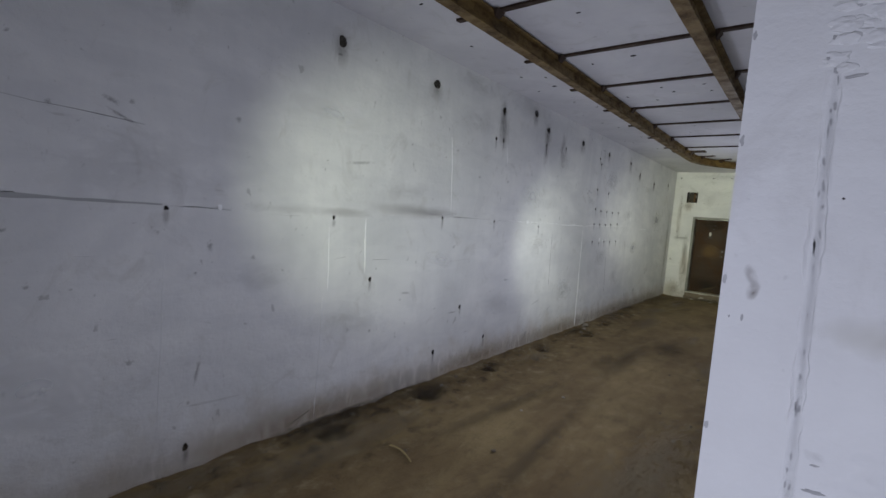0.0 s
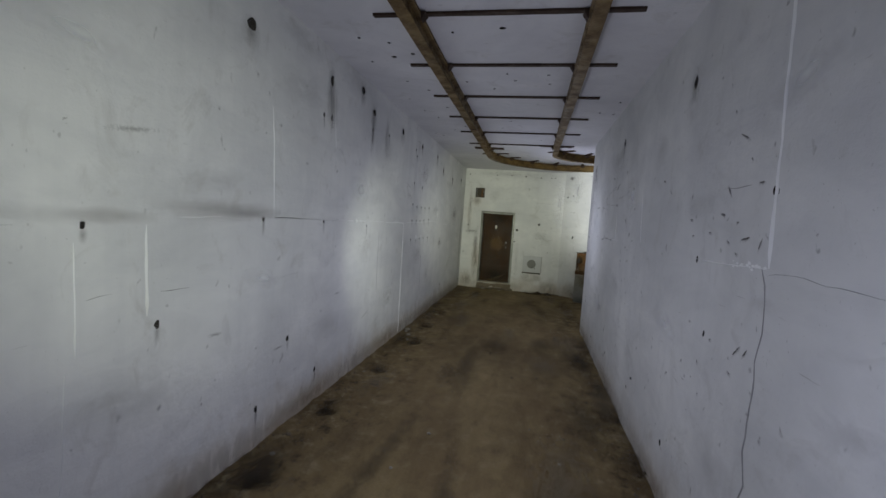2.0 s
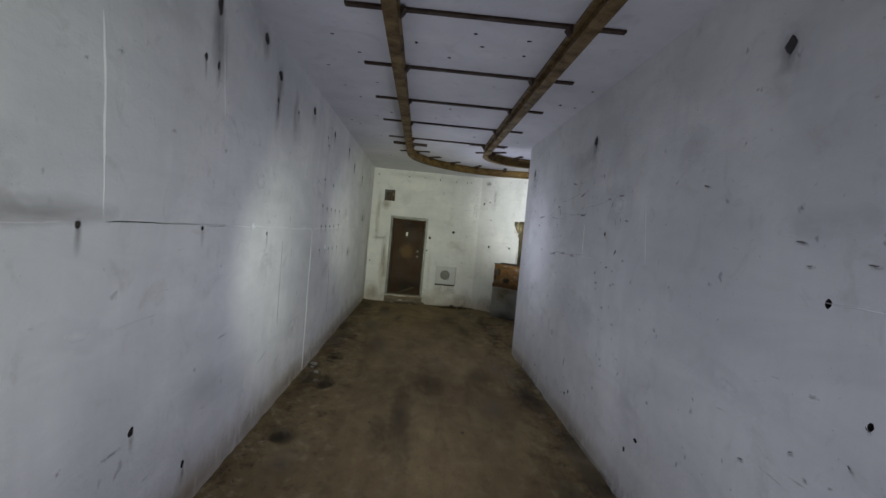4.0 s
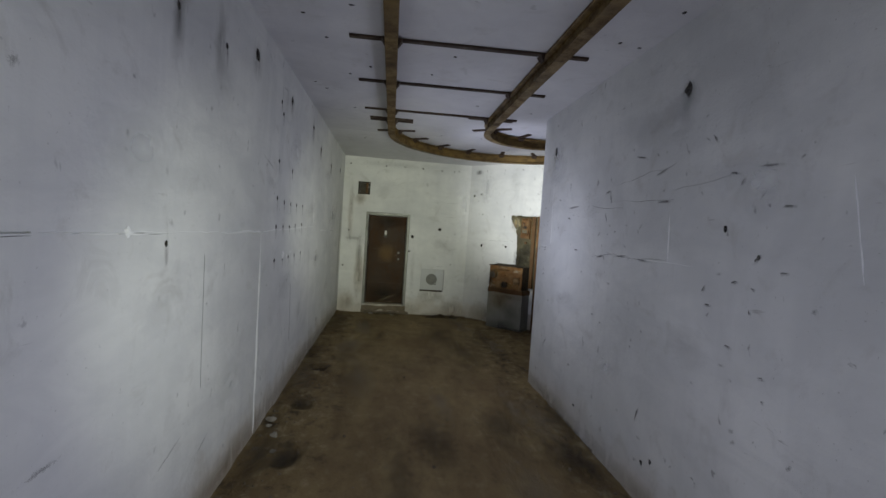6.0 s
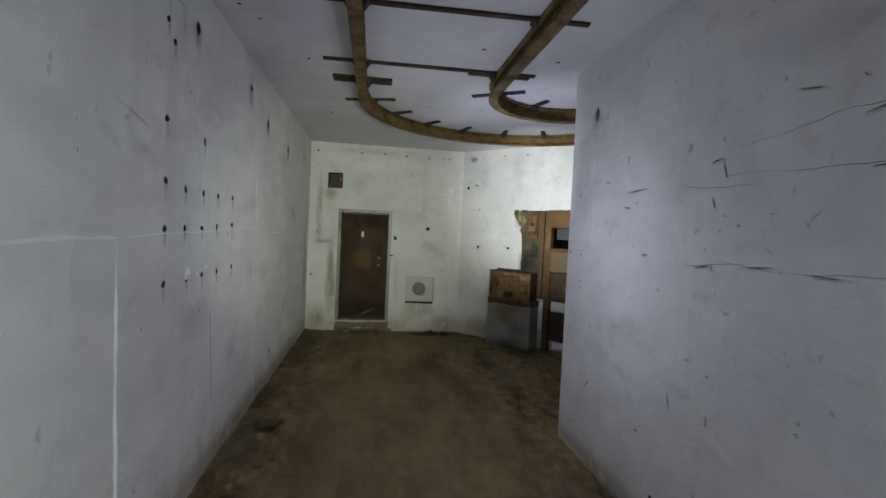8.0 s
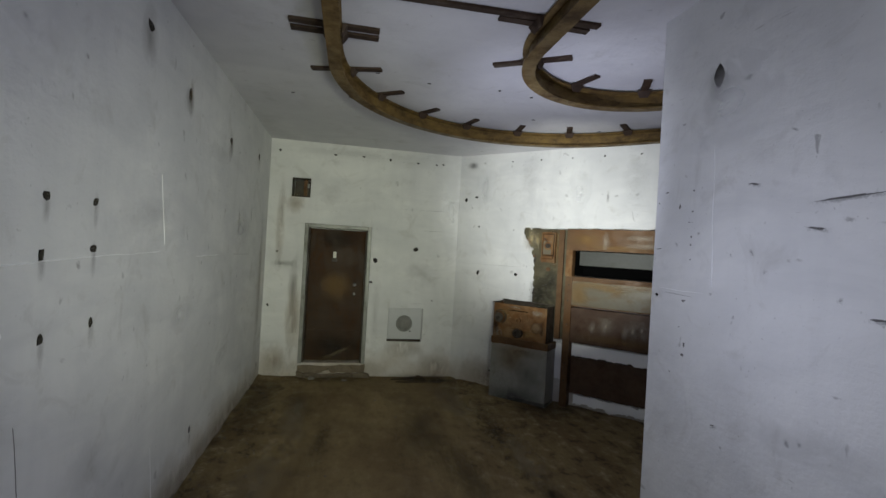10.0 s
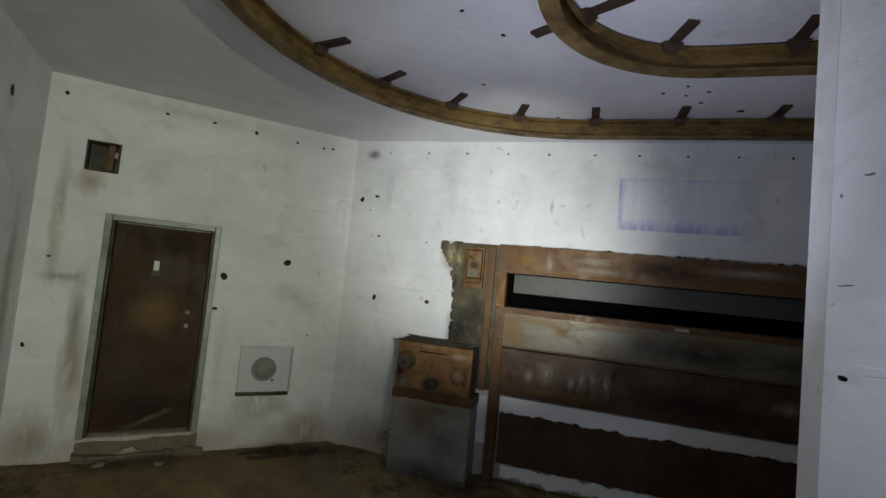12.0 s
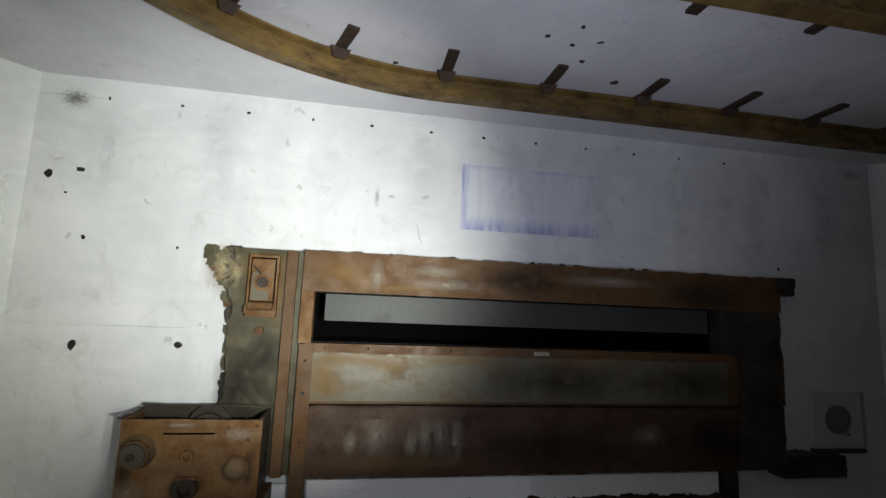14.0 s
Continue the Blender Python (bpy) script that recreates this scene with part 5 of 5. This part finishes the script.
# ---- instrument box on its pedestal ----
def instrument_box():
    base = thing("pedestal", "grey-green painted pedestal standing on the dirt floor beside the shutter", "pedestal", SHUTTER_WALL @ pose(1.12, -0.18, 0))
    part("body", box(-0.355, 0.355, -0.125, 0.14, -0.02, 0.64, 0.008, 0.004, 5), PEDESTAL, base)
    # ochre at the top paints a reflected gradient; foot and middle go darker
    for x, z, w, h, mat in ((0.0, 0.58, 0.9, 0.2, RUST_SHEEN_OCHRE), (-0.1, 0.45, 0.5, 0.3, RUST_SHEEN_OCHRE), (0.0, 0.03, 0.9, 0.3, GRIME_SHADE_BLACK), (0.15, 0.3, 0.5, 0.5, STAIN_DARK)):
        stain(base, x, z, w, h, mat, 0, "worn_patch", 0.131)
    v, f = ragged_plate(-0.358, 0.358, 0.635, 0.715, -0.13, 0.145, "b", 0.014, 3)
    part("rusted_rim", mesh("rusted_rim", v, f, STEEL), None, base, "rust-brown flaking upper rim")
    t = thing("instrument_box", "rusted orange instrument box with dials, on a grey pedestal", "instrument box", SHUTTER_WALL @ pose(1.11, -0.18, 0.716))
    w, d0, d1, h = 0.335, -0.12, 0.13, 0.40
    front = part("front", box(-w, w, d0, d0 + 0.012, 0, h, 0.003, 0.002, 5), STEEL_ORANGE, t, "orange rusted front plate")
    # inside in dark steel for its shade; right side darker than the left
    part("side", box(-w, -w + 0.01, d0 + 0.012, d1, 0, h, 0.002), STEEL, t)
    part("side", box(w - 0.01, w, d0 + 0.012, d1, 0, h, 0.002), STEEL_DARK, t)
    part("back", box(-w + 0.01, w - 0.01, d1 - 0.01, d1, 0, h + 0.02, 0.002), STEEL_DARK, t)
    part("bottom", box(-w + 0.01, w - 0.01, d0 + 0.012, d1 - 0.01, 0, 0.01, 0.002), STEEL_DARK, t)
    part("rim", box(-w - 0.02, -w + 0.005, d0, d1, h, h + 0.012, 0.002, 0.006, 3), STEEL_DARK, t, "bent dark rim")
    part("rim", box(-w, w, d1 - 0.03, d1, h + 0.02, h + 0.032, 0.002, 0.008, 4), STEEL_DARK, t)
    part("rim", box(w - 0.015, w + 0.004, d0, d1, h, h + 0.012, 0.002, 0.004, 3), STEEL_DARK, t)
    v, f = disc(0.115, 0.014, 28, 0.098)
    handle = part("handle", mesh("handle", v, f, STEEL_DARK), None, t, "dark arched carrying handle")
    handle.location = (0.03, 0.07, h - 0.075)
    v, f = disc(0.085, 0.03, 24, 0.06)
    part("drum", mesh("drum", v, f, STEEL_DARK), None, t, "dark round drum inside").location = (0.03, 0.05, h - 0.085)

    def round_part(name, x, z, r, depth, mat, inner=0.0, label="", parent=front):
        v, f = disc(r, depth, 26, inner, 0.94)
        ob = part(name, mesh(name, v, f, mat), None, parent, label)
        ob.location = (x, d0, z)
        return ob

    # thin raised ring in dark steel paints the shade of the dial's recess
    round_part("dial_recess", -0.245, 0.248, 0.085, 0.004, STEEL_DARK, 0.07)
    round_part("dial", -0.255, 0.235, 0.072, 0.024, STEEL, 0.058, "brown round dial rim")
    round_part("dial_face", -0.255, 0.235, 0.058, 0.03, DIAL)
    round_part("dial_hub", -0.262, 0.228, 0.019, 0.045, STEEL_DARK, 0.008)
    part("cover_plate", box(-0.128, 0.105, d0 - 0.004, d0 + 0.001, 0.105, 0.328, 0.002, 0.001, 3), STEEL_ORANGE, front, "rusted cover plate")
    # black bar painted as the shade of a slot
    part("slot", box(-0.135, 0.108, d0 - 0.008, d0, 0.329, 0.337, 0.001), GAP_BLACK, front)
    round_part("boss", -0.008, 0.225, 0.032, 0.03, STEEL_ORANGE, 0.018)
    v, f = disc(0.06, 0.03, 20, 0.035)
    nozzle = part("nozzle", mesh("nozzle", v, f, STEEL_DARK), None, front, "dark nozzle")
    nozzle.location, nozzle.scale = (0.0, d0 - 0.003, 0.075), (0.95, 1.6, 0.9)
    part("nozzle_lip", box(-0.05, 0.05, d0 - 0.04, d0 - 0.001, 0.118, 0.13, 0.004, 0.003, 3), STEEL_ORANGE, front)
    # plain dome bulging from the front plate
    v, f = disc(0.066, 0.012, 26, 0.055)
    part("dome_ring", mesh("dome_ring", v, f, STEEL), None, front).location = (0.22, d0, 0.16)
    v, f = dome(0.056, 0.045)
    part("dome", mesh("dome", v, f, DUSTY), None, front, "dusty dome").location = (0.22, d0, 0.16)
    for x, z in ((-0.31, 0.37), (0.31, 0.37), (-0.31, 0.03), (0.31, 0.03), (0.17, 0.36), (0.27, 0.3)):
        v, f = dome(0.009, 0.007, 10, 3)
        part("screw", mesh("screw", v, f, STEEL), None, front).location = (x, d0, z)
    for x, z, w2, h2, mat in ((-0.05, 0.375, 0.24, 0.03, STAIN_SCRAPE), (0.22, 0.33, 0.2, 0.08, STAIN_SCRAPE), (-0.27, 0.06, 0.16, 0.14, STAIN_SCRAPE), (0.1, 0.08, 0.4, 0.16, RUST_SHEEN_OCHRE), (-0.2, 0.3, 0.3, 0.2, RUST_SHEEN_OCHRE), (0.28, 0.15, 0.1, 0.3, GRIME_SHADE_BLACK), (0.0, 0.09, 0.24, 0.16, GRIME_SHADE_BLACK), (-0.3, 0.15, 0.12, 0.3, GRIME_SHADE_BLACK)):
        stain(front, x, z, w2, h2, mat, 0, "worn_patch", -d0 + 0.001)


instrument_box()
wall_vent("wall_vent", "square grey vent plate with a round lid beyond the steel shutter", SHUTTER_WALL @ pose(5.33, 0, 1.04), 0.42, 0.1)


# ---- loose things on the floor ----
rnd = random.Random(11)
for k, (x, y, r) in enumerate(((-2.1, 6.12, 0.04), (-2.2, 6.42, 0.05), (-2.18, 5.89, 0.035), (-2.19, 6.3, 0.028), (-2.05, 5.86, 0.03), (-2.15, 2.9, 0.03), (-2.1, 2.62, 0.025), (-1.17, 3.26, 0.02), (-1.1, 1.95, 0.022),
                               (-1.61, 11.46, 0.05), (-1.2, 11.38, 0.035), (-1.4, 11.43, 0.03), (-2.17, 1.6, 0.028), (-1.3, 2.7, 0.016), (-0.34, 4.92, 0.02), (-2.12, 4.4, 0.025), (-0.2, 3.1, 0.018))):
    r *= 0.72
    chip = part("plaster_chip", lump(r, k), CHALK if k % 3 != 2 else STONE)
    chip.matrix_world = pose(x, y, r * 0.2 + 0.008, 0, 0, 37 * k)
    tagged(chip, "pale chip of fallen plaster lying on the dirt floor", "rubble", "plaster chips on the floor")


ground = bpy.data.objects["floor"]


def floor_stain(x, y, w, h, mat, turn=0.0):
    ob = stain(ground, 0, 0, 1, 1, mat)
    ob.matrix_local = pose(x, y, 0.034 + 0.0001 * (STAIN_COUNT[0] % 60), -90, 0, 0) @ pose(0, 0, 0, 0, turn, 0) @ Matrix.Diagonal((w, 1, h, 1))


rnd = random.Random(21)
# black sheet just below floor level darkens each pit's hollow
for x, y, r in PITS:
    floor_stain(x, y, 2.6 * r, 3.2 * r, GRIME_SHADE_BLACK)
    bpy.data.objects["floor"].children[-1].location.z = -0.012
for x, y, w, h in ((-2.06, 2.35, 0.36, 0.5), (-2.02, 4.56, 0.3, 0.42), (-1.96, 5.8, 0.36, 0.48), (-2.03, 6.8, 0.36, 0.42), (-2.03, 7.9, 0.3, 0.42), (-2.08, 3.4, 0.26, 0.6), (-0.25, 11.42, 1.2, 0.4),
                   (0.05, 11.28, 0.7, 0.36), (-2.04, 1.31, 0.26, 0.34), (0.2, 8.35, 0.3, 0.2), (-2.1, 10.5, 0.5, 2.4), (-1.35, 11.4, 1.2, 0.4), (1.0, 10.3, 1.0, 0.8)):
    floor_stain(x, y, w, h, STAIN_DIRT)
for k in range(24):
    floor_stain(rnd.uniform(-1.9, 0.2), rnd.uniform(0.2, 10.8), rnd.uniform(0.15, 0.5), rnd.uniform(0.8, 2.6), STAIN_DIRT if k % 2 else STAIN_DUST, rnd.uniform(-10, 10))
for k in range(22):
    floor_stain(rnd.choice((-2.15, 0.25)) + rnd.uniform(-0.08, 0.08), rnd.uniform(0.0, 10.5), rnd.uniform(0.2, 0.4), rnd.uniform(0.5, 1.4), STAIN_DIRT if k % 3 else STAIN_DUST)

# loose grit along the feet of the walls
v, f = [], []
for k in range(900):
    side = rnd.random()
    x = LEFT + abs(rnd.gauss(0, 0.18)) if side < 0.6 else RIGHT - abs(rnd.gauss(0, 0.12)) if side < 0.85 else rnd.uniform(LEFT, RIGHT)
    y = rnd.uniform(0.2, 11.3) if side < 0.6 or side >= 0.85 else rnd.uniform(0.2, 7.4)
    r = 0.005 + 0.012 * rnd.random() ** 3
    c, n = Vector((x, y, 0.016 + r * 0.3)), len(v)
    for d in ((1, 0, 0), (0, 1, 0), (-1, 0, 0), (0, -1, 0), (0, 0, 0.8), (0, 0, -0.8)):
        v.append(c + Vector(d) * r * rnd.uniform(0.6, 1.3))
    for a in range(4):
        f += [(n + a, n + (a + 1) % 4, n + 4), (n + (a + 1) % 4, n + a, n + 5)]
tagged(new("grit", mesh("grit", v, f, STONE)), "brown grit and crumbled plaster along the wall feet", "gravel", kind="stuff")


def dirt_heap():
    v, f, nx, ny = [], [], 34, 12
    for b in range(ny + 1):
        for a in range(nx + 1):
            x, y = a / nx * 2 - 1, b / ny * 2 - 1
            bell = max(0.0, 1 - x * x) * max(0.0, 1 - y * y) * max(0.0, 0.8 + 0.9 * noise.noise(Vector((x * 4, y * 2, 9))))
            h = bell * 0.95 * (0.075 + 0.05 * noise.noise(Vector((x * 3, y * 2, 5))) + 0.02 * noise.noise(Vector((x * 11, y * 6, 2))))
            v.append((x * 0.5, y * 0.15, h - 0.012))
    for b in range(ny):
        for a in range(nx):
            k = b * (nx + 1) + a
            f.append((k, k + 1, k + nx + 2, k + nx + 1))
    ob = part("dirt_heap", mesh("dirt_heap", v, f, MUD, smooth=True), None)
    ob.matrix_world = pose(-0.2, 11.43, -0.018, 0, 0, -6)
    tagged(ob, "low dark heap of dirt against the end wall", "dirt", kind="stuff")


dirt_heap()
for u, v, r in ((6.8, 1.36, 0.03), (6.95, 1.34, 0.014), (7.1, 1.37, 0.012), (4.3, 1.585, 0.02), (0.55, 1.56, 0.016)):
    bm = lump(r, u)
    for q in bm.verts:
        q.co = Vector((q.co.x, -q.co.z * 0.6, q.co.y))
    part("plaster_dab", bm, RIDGE, wall_left).location = (u, 0.0, v)


def straw():
    v, f, n = [], [], 8
    for k in range(n + 1):
        s = k / n
        c = Vector((0.24 * s, 0.02 * math.sin(3 * s), 0.02 + 0.006 * math.sin(5 * s)))
        w = 0.012 * (1 - 0.5 * s)
        v += [c + Vector((0, w, 0)), c + Vector((0, 0, w * 0.6)), c - Vector((0, w, 0))]
    for k in range(n):
        f += [(3 * k + j, 3 * k + (j + 1) % 3, 3 * k + 3 + (j + 1) % 3, 3 * k + 3 + j) for j in range(3)]
    ob = part("straw", mesh("straw", v, f, STRAW), None)
    ob.matrix_world = pose(-1.63, 1.47, 0.0, 0, 0, -12)
    tagged(ob, "dry yellow stalk of straw lying on the dirt", "straw")


straw()
